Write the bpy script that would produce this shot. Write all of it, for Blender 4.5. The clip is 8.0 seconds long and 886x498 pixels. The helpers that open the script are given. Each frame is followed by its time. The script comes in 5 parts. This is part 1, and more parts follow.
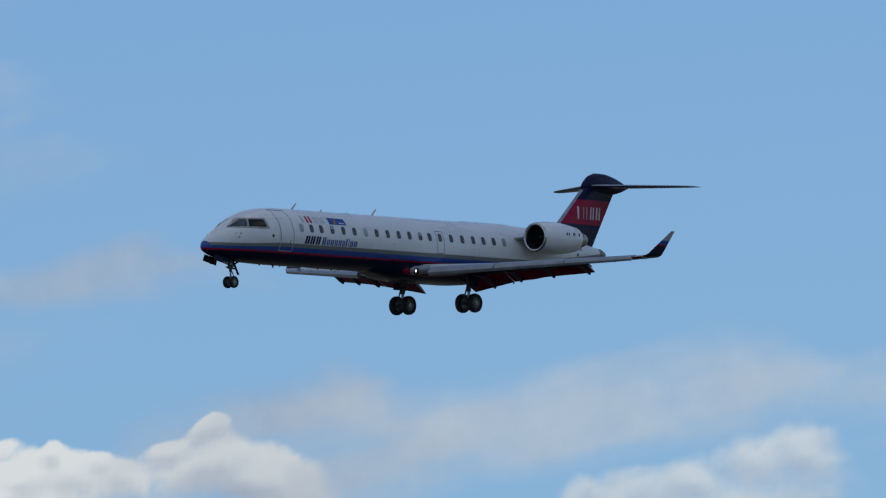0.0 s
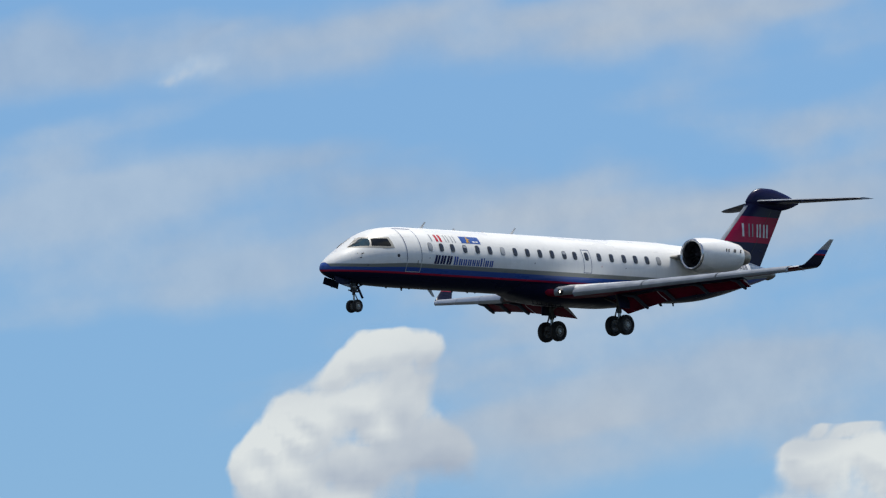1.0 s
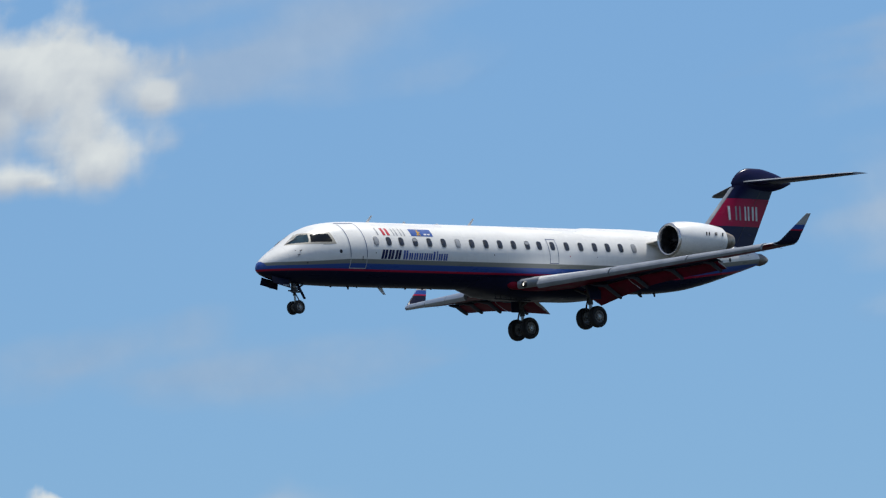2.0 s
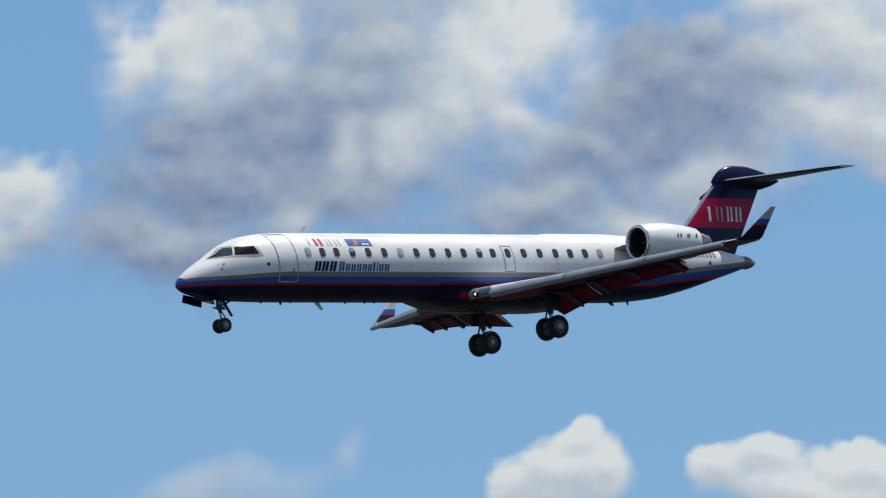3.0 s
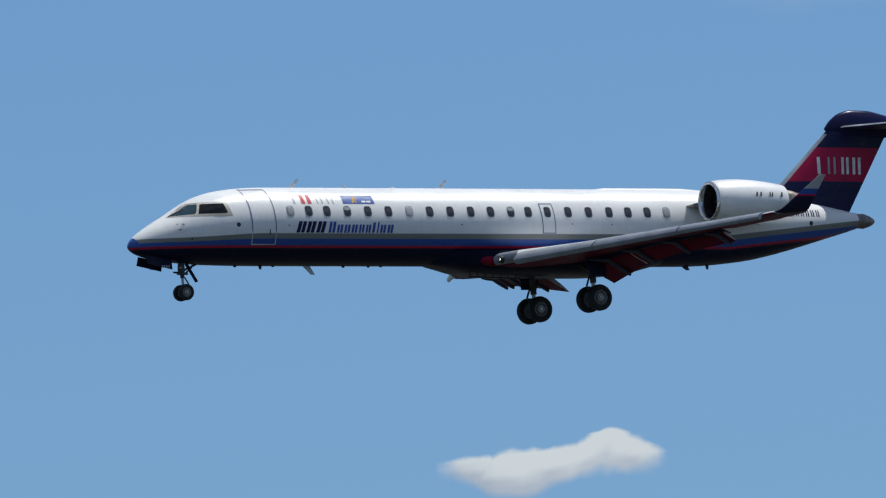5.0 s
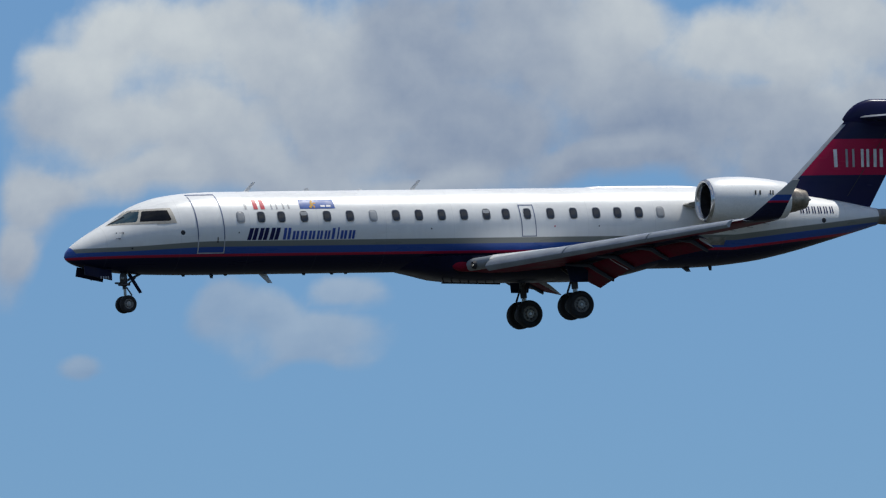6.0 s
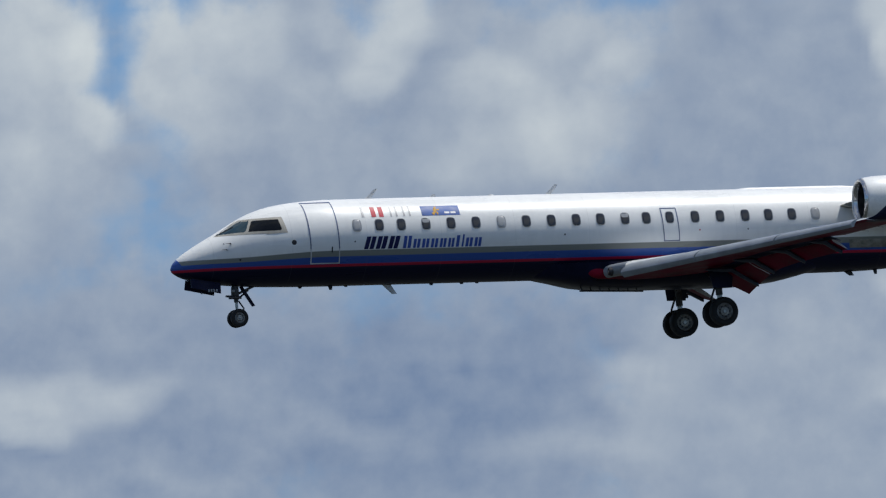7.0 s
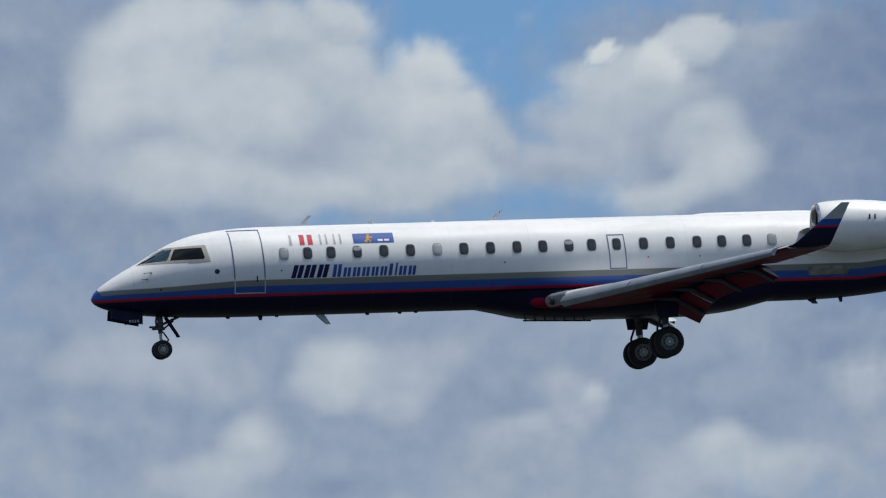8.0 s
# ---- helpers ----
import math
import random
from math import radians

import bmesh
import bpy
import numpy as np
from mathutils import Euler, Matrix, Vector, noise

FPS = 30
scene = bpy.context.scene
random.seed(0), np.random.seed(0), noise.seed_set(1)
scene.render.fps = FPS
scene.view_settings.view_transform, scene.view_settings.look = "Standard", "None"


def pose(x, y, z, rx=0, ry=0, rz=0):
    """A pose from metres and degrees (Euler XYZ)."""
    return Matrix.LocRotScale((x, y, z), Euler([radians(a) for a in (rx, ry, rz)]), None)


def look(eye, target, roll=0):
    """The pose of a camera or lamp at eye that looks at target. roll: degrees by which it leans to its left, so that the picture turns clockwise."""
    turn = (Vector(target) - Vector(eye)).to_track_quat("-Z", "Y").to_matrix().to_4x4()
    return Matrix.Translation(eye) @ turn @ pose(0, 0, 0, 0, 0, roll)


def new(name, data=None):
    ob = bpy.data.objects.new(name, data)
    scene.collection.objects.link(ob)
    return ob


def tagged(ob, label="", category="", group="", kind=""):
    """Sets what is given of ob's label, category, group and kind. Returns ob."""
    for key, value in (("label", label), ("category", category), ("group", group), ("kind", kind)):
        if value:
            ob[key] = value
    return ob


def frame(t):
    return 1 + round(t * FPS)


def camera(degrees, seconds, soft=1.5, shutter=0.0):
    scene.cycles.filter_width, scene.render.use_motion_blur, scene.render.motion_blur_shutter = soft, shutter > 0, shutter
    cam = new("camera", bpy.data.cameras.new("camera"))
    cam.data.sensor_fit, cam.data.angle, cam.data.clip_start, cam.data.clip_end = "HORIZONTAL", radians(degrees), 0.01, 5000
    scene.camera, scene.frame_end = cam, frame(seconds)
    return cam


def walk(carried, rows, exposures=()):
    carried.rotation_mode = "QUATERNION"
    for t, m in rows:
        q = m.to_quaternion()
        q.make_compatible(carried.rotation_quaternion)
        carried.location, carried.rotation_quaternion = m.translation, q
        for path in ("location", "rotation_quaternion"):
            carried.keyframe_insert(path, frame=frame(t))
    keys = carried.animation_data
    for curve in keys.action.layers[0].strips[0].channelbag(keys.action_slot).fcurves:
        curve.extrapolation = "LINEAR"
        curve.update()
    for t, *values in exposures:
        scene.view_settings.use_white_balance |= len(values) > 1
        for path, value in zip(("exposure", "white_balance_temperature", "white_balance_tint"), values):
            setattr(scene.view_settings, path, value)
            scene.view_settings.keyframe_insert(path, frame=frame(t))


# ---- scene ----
# ---- camera: on a tripod, panning with the approach ----
EYE = Vector((0.0, 0.0, 1.7))


def aim(bearing, up, roll):
    b, u = radians(bearing), radians(up)
    return look(EYE, EYE + Vector((math.sin(b) * math.cos(u), math.cos(b) * math.cos(u), math.sin(u))) * 100, roll)


# seconds, bearing, elevation and roll in degrees
PAN = [
    (0, 51.6487, 6.2110, -2.764),
    (0.4, 50.2326, 6.3613, -2.734),
    (0.5, 49.8337, 6.3868, -2.701),
    (0.7, 49.0493, 6.3944, -2.737),
    (1, 48.0200, 6.4046, -2.730),
    (1.2, 47.4444, 6.4104, -2.745),
    (1.5, 46.4012, 6.4446, -2.837),
    (1.75, 45.5232, 6.4774, -2.886),
    (2, 44.6147, 6.5106, -2.936),
    (2.3, 43.4537, 6.5433, -3.034),
    (2.5, 42.6646, 6.5572, -3.049),
    (2.8, 41.5990, 6.6236, -3.164),
    (3, 40.7598, 6.6570, -3.214),
    (3.1, 40.3122, 6.6782, -3.241),
    (3.5, 38.3961, 6.6798, -3.332),
    (3.8, 37.1257, 6.7335, -3.307),
    (4, 36.1151, 6.7309, -3.327),
    (4.2, 35.0051, 6.7434, -3.322),
    (4.5, 33.5129, 6.7046, -3.299),
    (4.7, 32.5284, 6.6465, -3.258),
    (5, 30.8846, 6.6503, -3.146),
    (5.25, 29.4913, 6.6504, -3.005),
    (5.5, 28.0584, 6.6461, -2.859),
    (5.8, 26.2630, 6.6344, -2.664),
    (6, 25.1518, 6.6519, -2.541),
    (6.2, 23.6561, 6.5828, -2.382),
    (6.5, 21.4205, 6.5430, -2.226),
    (6.8, 19.6507, 6.5529, -2.049),
    (7, 18.2046, 6.5864, -1.992),
    (7.3, 16.2476, 6.5858, -1.808),
    (7.5, 14.9749, 6.5717, -1.729),
    (7.7, 13.5863, 6.5739, -1.657),
    (8, 11.4303, 6.4891, -1.573),
]
cam = camera(3.1963, 8.0, soft=1.25)
walk(cam, [(t, aim(b, u, r)) for t, b, u, r in PAN], [(0, 0.05, 6560, 9.0), (0.5, 0.07, 6560, 8.5), (1.0, 0.14, 6600, 8.5), (2.5, 0.07, 6500, 8.8), (3.8, 0.0, 6460, 8.8), (4.5, -0.06, 6270, 8.5), (6.5, -0.1, 6400, 8.5), (7.0, -0.1, 6320, 8.3), (8, -0.06, 6400, 8.7)])

# seconds, place, bank, pitch and heading of the airliner
FLIGHT = [
    (0, 576.545, 470.596, 84.068, 4.353, -0.406, -1.049),
    (0.4, 551.885, 470.683, 82.470, 3.720, -0.382, -1.005),
    (0.5, 545.728, 470.698, 82.051, 3.625, -0.327, -1.008),
    (0.7, 533.441, 470.698, 81.205, 2.955, -0.408, -0.915),
    (1, 514.997, 470.683, 80.121, 2.145, -0.380, -0.772),
    (1.2, 502.696, 470.664, 79.495, 1.738, -0.418, -0.775),
    (1.5, 484.237, 470.672, 78.400, 0.999, -0.701, -0.624),
    (1.75, 468.853, 470.680, 77.496, 0.370, -0.964, -0.500),
    (2, 453.468, 470.689, 76.584, -0.253, -1.233, -0.375),
    (2.3, 435.010, 470.699, 75.475, -0.966, -1.538, -0.221),
    (2.5, 422.705, 470.698, 74.772, -0.980, -1.565, -0.178),
    (2.8, 404.232, 470.703, 73.754, -1.606, -1.688, -0.157),
    (3, 391.920, 470.705, 73.062, -1.898, -1.667, -0.137),
    (3.1, 385.763, 470.707, 72.711, -1.909, -1.644, -0.140),
    (3.5, 361.158, 470.697, 71.317, -1.768, -1.408, -0.152),
    (3.8, 342.677, 470.688, 70.410, -1.277, -0.999, -0.264),
    (4, 330.375, 470.680, 69.726, -1.090, -0.832, -0.282),
    (4.2, 318.068, 470.681, 69.008, -0.340, -0.636, -0.366),
    (4.5, 299.628, 470.655, 68.019, 0.787, -0.431, -0.503),
    (4.7, 287.348, 470.631, 67.359, 0.944, -0.399, -0.524),
    (5, 268.888, 470.632, 66.280, 1.431, -0.481, -0.685),
    (5.25, 253.502, 470.633, 65.380, 1.819, -0.597, -0.825),
    (5.5, 238.117, 470.634, 64.478, 2.208, -0.722, -0.965),
    (5.8, 219.655, 470.638, 63.381, 2.676, -0.897, -1.136),
    (6, 207.336, 470.643, 62.674, 2.615, -1.087, -1.144),
    (6.2, 195.045, 470.650, 61.866, 2.438, -1.211, -1.185),
    (6.5, 176.585, 470.668, 60.682, 2.104, -1.480, -1.274),
    (6.8, 158.112, 470.666, 59.680, 1.975, -1.475, -1.241),
    (7, 145.790, 470.674, 58.951, 1.804, -1.498, -1.252),
    (7.3, 127.315, 470.671, 57.961, 1.687, -1.261, -1.097),
    (7.5, 115.001, 470.668, 57.294, 1.533, -1.243, -1.052),
    (7.7, 102.682, 470.671, 56.593, 1.606, -1.270, -0.992),
    (8, 84.224, 470.670, 55.534, 1.768, -1.292, -0.928),
]

# ---- world, sun ----
SUN = Vector((0.38, 0.0, 0.92)).normalized()
world = bpy.data.worlds.new("sky")
scene.world = world
world.use_nodes = True
wt = world.node_tree
wt.nodes.clear()
w_sky = wt.nodes.new("ShaderNodeTexSky")
w_sky.sky_type, w_sky.sun_disc = "NISHITA", False
w_sky.sun_elevation = math.asin(SUN.z)
w_sky.sun_rotation = math.atan2(SUN.x, SUN.y)
w_sky.air_density, w_sky.dust_density, w_sky.ozone_density = 1.0, 0.3, 3.0
w_mul = wt.nodes.new("ShaderNodeMix")
w_mul.data_type, w_mul.blend_type = "RGBA", "MULTIPLY"
w_mul.inputs["Factor"].default_value = 1.0
w_mul.inputs["B"].default_value = (0.70, 0.93, 1.22, 1)
w_bg = wt.nodes.new("ShaderNodeBackground")
w_bg.inputs["Strength"].default_value = 0.075
w_out = wt.nodes.new("ShaderNodeOutputWorld")
w_co = wt.nodes.new("ShaderNodeTexCoord")
w_noise = wt.nodes.new("ShaderNodeTexNoise")
w_noise.inputs["Scale"].default_value, w_noise.inputs["Detail"].default_value = 3.2, 7.0
w_sep = wt.nodes.new("ShaderNodeSeparateXYZ")
w_cover, w_high, w_fac = wt.nodes.new("ShaderNodeMapRange"), wt.nodes.new("ShaderNodeMapRange"), wt.nodes.new("ShaderNodeMath")
w_cover.inputs["From Min"].default_value, w_cover.inputs["From Max"].default_value = 0.46, 0.60
w_high.inputs["From Min"].default_value, w_high.inputs["From Max"].default_value = 0.17, 0.24
w_fac.operation = "MULTIPLY"
w_cloud = wt.nodes.new("ShaderNodeMix")
w_cloud.data_type = "RGBA"
w_cloud.inputs["B"].default_value = (7.2, 7.5, 7.8, 1)
wt.links.new(w_co.outputs["Generated"], w_noise.inputs["Vector"])
wt.links.new(w_co.outputs["Generated"], w_sep.inputs[0])
wt.links.new(w_noise.outputs["Fac"], w_cover.inputs["Value"])
wt.links.new(w_sep.outputs["Z"], w_high.inputs["Value"])
wt.links.new(w_cover.outputs[0], w_fac.inputs[0])
wt.links.new(w_high.outputs[0], w_fac.inputs[1])
wt.links.new(w_fac.outputs[0], w_cloud.inputs["Factor"])
wt.links.new(w_mul.outputs["Result"], w_cloud.inputs["A"])
wt.links.new(w_sky.outputs[0], w_mul.inputs["A"])
wt.links.new(w_cloud.outputs["Result"], w_bg.inputs["Color"])
wt.links.new(w_bg.outputs[0], w_out.inputs["Surface"])

sun = new("sun", bpy.data.lights.new("sun", "SUN"))
sun.data.energy, sun.data.angle, sun.data.color = 4.2, radians(0.53), (1.0, 0.96, 0.90)
sun.matrix_world = look(SUN * 900, (0, 0, 0))


# ---- materials ----
class Mat:
    """A node material with small helpers; coordinates are the thing's own."""

    def __init__(self, name):
        self.m = bpy.data.materials.new(name)
        self.m.use_nodes = True
        self.t = self.m.node_tree
        self.b = self.t.nodes["Principled BSDF"]
        self.co = self.t.nodes.new("ShaderNodeTexCoord")

    def put(self, sock, value):
        if isinstance(value, bpy.types.NodeSocket):
            self.t.links.new(value, sock)
        else:
            sock.default_value = value

    def math(self, op, a, b=0.0, c=0.0):
        n = self.t.nodes.new("ShaderNodeMath")
        n.operation = op
        for s, v in zip(n.inputs, (a, b, c)):
            self.put(s, v)
        return n.outputs[0]

    def xyz(self):
        n = self.t.nodes.new("ShaderNodeSeparateXYZ")
        self.t.links.new(self.co.outputs["Object"], n.inputs[0])
        return n.outputs

    def ramp(self, v, a, b, lo=0.0, hi=1.0, kind="SMOOTHSTEP"):
        n = self.t.nodes.new("ShaderNodeMapRange")
        n.interpolation_type = kind
        for s, x in zip(n.inputs, (v, a, b, lo, hi)):
            self.put(s, x)
        return n.outputs[0]

    def noise(self, scale, detail=4.0, stretch=(1, 1, 1), rough=0.55, shift=(0, 0, 0)):
        mp = self.t.nodes.new("ShaderNodeMapping")
        mp.inputs["Scale"].default_value = stretch
        mp.inputs["Location"].default_value = tuple(v / scale for v in shift)
        self.t.links.new(self.co.outputs["Object"], mp.inputs[0])
        n = self.t.nodes.new("ShaderNodeTexNoise")
        n.inputs["Scale"].default_value, n.inputs["Detail"].default_value = scale, detail
        n.inputs["Roughness"].default_value = rough
        self.t.links.new(mp.outputs[0], n.inputs["Vector"])
        return n.outputs["Fac"]

    def mix(self, f, a, b, mode="MIX"):
        n = self.t.nodes.new("ShaderNodeMix")
        n.data_type, n.blend_type = "RGBA", mode
        self.put(n.inputs["Factor"], f)
        for s, v in ((n.inputs["A"], a), (n.inputs["B"], b)):
            self.put(s, v if isinstance(v, bpy.types.NodeSocket) else (*v, 1))
        return n.outputs["Result"]

    def bump(self, h, strength, dist):
        n = self.t.nodes.new("ShaderNodeBump")
        n.inputs["Strength"].default_value, n.inputs["Distance"].default_value = strength, dist
        self.t.links.new(h, n.inputs["Height"])
        self.t.links.new(n.outputs[0], self.b.inputs["Normal"])

    def finish(self, color, rough, metal=0.0, coat=0.0, gloss=0.5):
        self.b.inputs["Specular IOR Level"].default_value = gloss
        self.put(self.b.inputs["Base Color"], color if isinstance(color, bpy.types.NodeSocket) else (*color, 1))
        self.put(self.b.inputs["Roughness"], rough)
        self.put(self.b.inputs["Metallic"], metal)
        self.b.inputs["Coat Weight"].default_value = coat
        self.b.inputs["Coat Roughness"].default_value = 0.12
        return self.m


def plain(name, rgb, rough=0.4, metal=0.0, wear=0.12, scale=3.0, coat=0.0, stretch=(1, 1, 1), gloss=0.5):
    """Paint, rubber or metal with grime at two scales and slight unevenness."""
    k = Mat(name)
    big, fine = k.noise(scale, 5, stretch), k.noise(scale * 14, 3)
    f = k.math("ADD", k.math("MULTIPLY", big, 0.7), k.math("MULTIPLY", fine, 0.3))
    dark = tuple(c * (1 - 2.2 * wear) for c in rgb)
    light = tuple(min(1.0, c * (1 + wear)) for c in rgb)
    c = k.mix(k.ramp(f, 0.3, 0.7), dark, light)
    r = k.ramp(big, 0.3, 0.7, rough * 0.85, min(1, rough * 1.2))
    k.bump(fine, 0.06, 0.01)
    return k.finish(c, r, metal, coat, gloss)


WHITE, NAVY, BLUE, RED, GREY = (0.80, 0.80, 0.78), (0.008, 0.010, 0.032), (0.030, 0.085, 0.33), (0.40, 0.010, 0.045), (0.21, 0.22, 0.20)


def livery():
    """White upper hull over grey, blue and red cheat lines and a navy belly; the lines climb to the tail."""
    k = Mat("hull_paint")
    x, y, z = k.xyz()
    z = k.math("SUBTRACT", z, k.ramp(x, 23.6, 29.6, 0, 0.64, "LINEAR"))
    front = k.ramp(x, 1.5, 5.0, 1, 0)
    grey_top = k.math("SUBTRACT", -0.365, k.math("MULTIPLY", front, 0.13))
    blue_top = k.math("SUBTRACT", -0.545, k.math("MULTIPLY", front, 0.09))
    blue_top = k.math("ADD", blue_top, k.ramp(x, 0.30, 0.10, 0, 0.36))
    streak = k.noise(0.9, 6, (0.35, 1, 2.2))
    panel = k.noise(5.0, 4, (1, 1, 0.25), 0.6)
    dirt = k.ramp(k.math("ADD", k.math("MULTIPLY", streak, 0.6), k.math("MULTIPLY", panel, 0.4)), 0.36, 0.62)
    white = k.mix(dirt, tuple(c * 0.93 for c in WHITE), WHITE)
    c = k.mix(k.ramp(z, k.math("ADD", grey_top, 0.012), k.math("SUBTRACT", grey_top, 0.012)), white, GREY)
    c = k.mix(k.ramp(z, k.math("ADD", blue_top, 0.012), k.math("SUBTRACT", blue_top, 0.012)), c, BLUE)
    c = k.mix(k.ramp(z, -0.758, -0.782), c, RED)
    c = k.mix(k.ramp(z, -0.838, -0.862), c, NAVY)
    seams = k.math("ABSOLUTE", k.math("SUBTRACT", k.math("FRACT", k.math("DIVIDE", x, 2.43)), 0.5))
    seam = k.ramp(seams, 0.0, 0.004, 1, 0)
    c = k.mix(k.math("MULTIPLY", seam, 0.22), c, (0.2, 0.2, 0.2))
    k.bump(k.math("ADD", k.math("MULTIPLY", panel, 0.4), k.math("MULTIPLY", seam, -0.3)), 0.12, 0.01)
    k.put(k.b.inputs["Coat Weight"], 0.0)
    m = k.finish(c, k.ramp(streak, 0.3, 0.7, 0.24, 0.38), 0.0, 0.0, 0.4)
    k.put(k.b.inputs["Specular IOR Level"], k.ramp(z, -0.95, -0.80, 0.10, 0.40))
    return m


def banded(name, bands, rough=0.3):
    """Paint in level bands: (height, colour) upwards, the first colour from below."""
    k = Mat(name)
    x, y, z = k.xyz()
    c = None
    for h, rgb in bands:
        c = k.mix(0.0, rgb, rgb) if c is None else k.mix(k.ramp(z, h - 0.012, h + 0.012), c, rgb)
    grime = k.noise(1.6, 6, (0.4, 1, 1.5))
    c = k.mix(k.ramp(grime, 0.3, 0.75, 0.10, 0.0), c, (0.05, 0.048, 0.05))
    k.bump(k.noise(22, 2), 0.05, 0.01)
    return k.finish(c, k.ramp(grime, 0.3, 0.7, rough * 0.8, rough * 1.3), 0.0, 0.0, 0.14)


hull_paint = livery()
FIN_NAVY = (0.009, 0.010, 0.052)
fin_paint = banded("fin_paint", [(-9, FIN_NAVY), (1.66, (0.40, 0.006, 0.055)), (2.86, FIN_NAVY)], 0.22)
winglet_paint = banded("winglet_paint", [(-9, NAVY), (-0.09, RED), (-0.03, BLUE), (0.16, (0.42, 0.43, 0.43))])
white_paint = plain("white_paint", WHITE, 0.3, 0, 0.08, 1.2, 0.3, (0.4, 1, 1))
wing_top = plain("wing_grey_paint", (0.60, 0.61, 0.62), 0.42, 0, 0.1, 1.5)
slat_metal = plain("slat_grey_paint", (0.31, 0.335, 0.37), 0.34, 0.25, 0.1, 2.0)
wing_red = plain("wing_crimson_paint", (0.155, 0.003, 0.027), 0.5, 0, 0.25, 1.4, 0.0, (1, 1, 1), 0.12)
wing_navy = plain("wing_navy_paint", (0.016, 0.024, 0.070), 0.4, 0, 0.2, 2.0, 0.0, (1, 1, 1), 0.3)
navy_paint = plain("navy_paint", NAVY, 0.32, 0, 0.2, 2.0, 0.0, (1, 1, 1), 0.10)
bare_metal = plain("bare_metal", (0.36, 0.36, 0.36), 0.3, 0.9, 0.12, 5.0)
lip_metal = plain("inlet_lip_metal", (0.62, 0.62, 0.63), 0.22, 0.95, 0.1, 4.0)
burnt_metal = plain("burnt_metal", (0.33, 0.29, 0.24), 0.42, 0.75, 0.25, 5.0)
cone_metal = plain("tail_cone_metal", (0.22, 0.19, 0.16), 0.45, 0.4, 0.25, 5.0)
vent_grey = plain("service_panel_tan", (0.28, 0.265, 0.225), 0.5, 0, 0.3, 3.0)
pylon_tan = plain("pylon_tan_grey", (0.33, 0.315, 0.27), 0.45, 0, 0.18, 3.0)
dark_metal = plain("dark_metal", (0.045, 0.045, 0.05), 0.5, 0.5, 0.25, 6.0)
gear_paint = plain("gear_grey_paint", (0.06, 0.06, 0.064), 0.45, 0.2, 0.2, 9.0)
rubber = plain("tyre_rubber", (0.014, 0.014, 0.015), 0.75, 0, 0.25, 8.0)
fillet_red = plain("fillet_crimson", (0.20, 0.004, 0.022), 0.5, 0, 0.2, 2.0, 0.0, (1, 1, 1), 0.12)
fairing_grey = plain("fairing_blue_grey", (0.050, 0.066, 0.105), 0.45, 0, 0.2, 3.0, 0.0, (1, 1, 1), 0.3)
rim_paint = plain("rim_grey_paint", (0.20, 0.198, 0.19), 0.45, 0.2, 0.25, 12.0)
hub_grey = plain("hub_grey_paint", (0.42, 0.41, 0.38), 0.45, 0.1, 0.2, 12.0)
letter_navy = plain("letter_navy", (0.012, 0.014, 0.075), 0.5, 0, 0.12, 3.0, 0.0, (1, 1, 1), 0.15)
letter_blue = plain("letter_blue", (0.055, 0.10, 0.36), 0.5, 0, 0.12, 3.0, 0.0, (1, 1, 1), 0.15)
letter_red = plain("letter_red", (0.48, 0.02, 0.045), 0.42, 0, 0.12, 3.0, 0.0, (1, 1, 1), 0.2)
letter_silver = plain("letter_silver", (0.33, 0.34, 0.36), 0.4)
letter_white = plain("letter_white", (0.72, 0.72, 0.74), 0.4)
panel_blue = plain("panel_blue", (0.02, 0.085, 0.33), 0.42, 0, 0.12, 3.0, 0.0, (1, 1, 1), 0.2)
amber_paint = plain("amber_paint", (0.55, 0.30, 0.03), 0.5, 0, 0.12, 3.0, 0.0, (1, 1, 1), 0.15)
seam_blue = plain("seam_blue_grey", (0.10, 0.13, 0.24), 0.5, 0, 0.12, 3.0, 0.0, (1, 1, 1), 0.15)
seam_light = plain("seam_light_grey", (0.55, 0.56, 0.57), 0.4)
frame_grey = plain("window_frame_grey", (0.36, 0.37, 0.38), 0.6, 0.0)
post_tan = plain("windscreen_frame_tan", (0.36, 0.34, 0.295), 0.45, 0.0)
pane_dark = plain("window_glass_dark", (0.035, 0.038, 0.046), 0.06, 0, 0.1, 2.0, 0.0, (1, 1, 1), 0.6)
pane_shade = plain("window_shade_grey", (0.36, 0.37, 0.38), 0.25, 0, 0.08, 2.0, 0.4)
screen_glass = plain("windscreen_glass", (0.022, 0.050, 0.068), 0.05, 0, 0.25, 1.2, 0.0, (1, 1, 1), 0.5)
side_glass = plain("side_window_glass", (0.012, 0.013, 0.014), 0.06, 0, 0.2, 1.2, 0.0, (1, 1, 1), 0.22)


def glow(name, rgb, strength):
    k = Mat(name)
    k.b.inputs["Emission Color"].default_value, k.b.inputs["Emission Strength"].default_value = (*rgb, 1), strength
    return k.finish((0.8, 0.8, 0.8), 0.2)


lamp_glow = glow("landing_light_glow", (1.0, 0.95, 0.82), 3.0)


# ---- building helpers ----
def part(name, bm, material, parent, label="", angle=38.0):
    """Links a bmesh as one smooth-shaded mesh object under a thing or a part."""
    bmesh.ops.recalc_face_normals(bm, faces=bm.faces)
    me = bpy.data.meshes.new(name)
    bm.to_mesh(me)
    bm.free()
    me.materials.append(material)
    me.shade_smooth()
    me.set_sharp_from_angle(angle=radians(angle))
    ob = new(name, me)
    ob.parent = parent
    return tagged(ob, label)


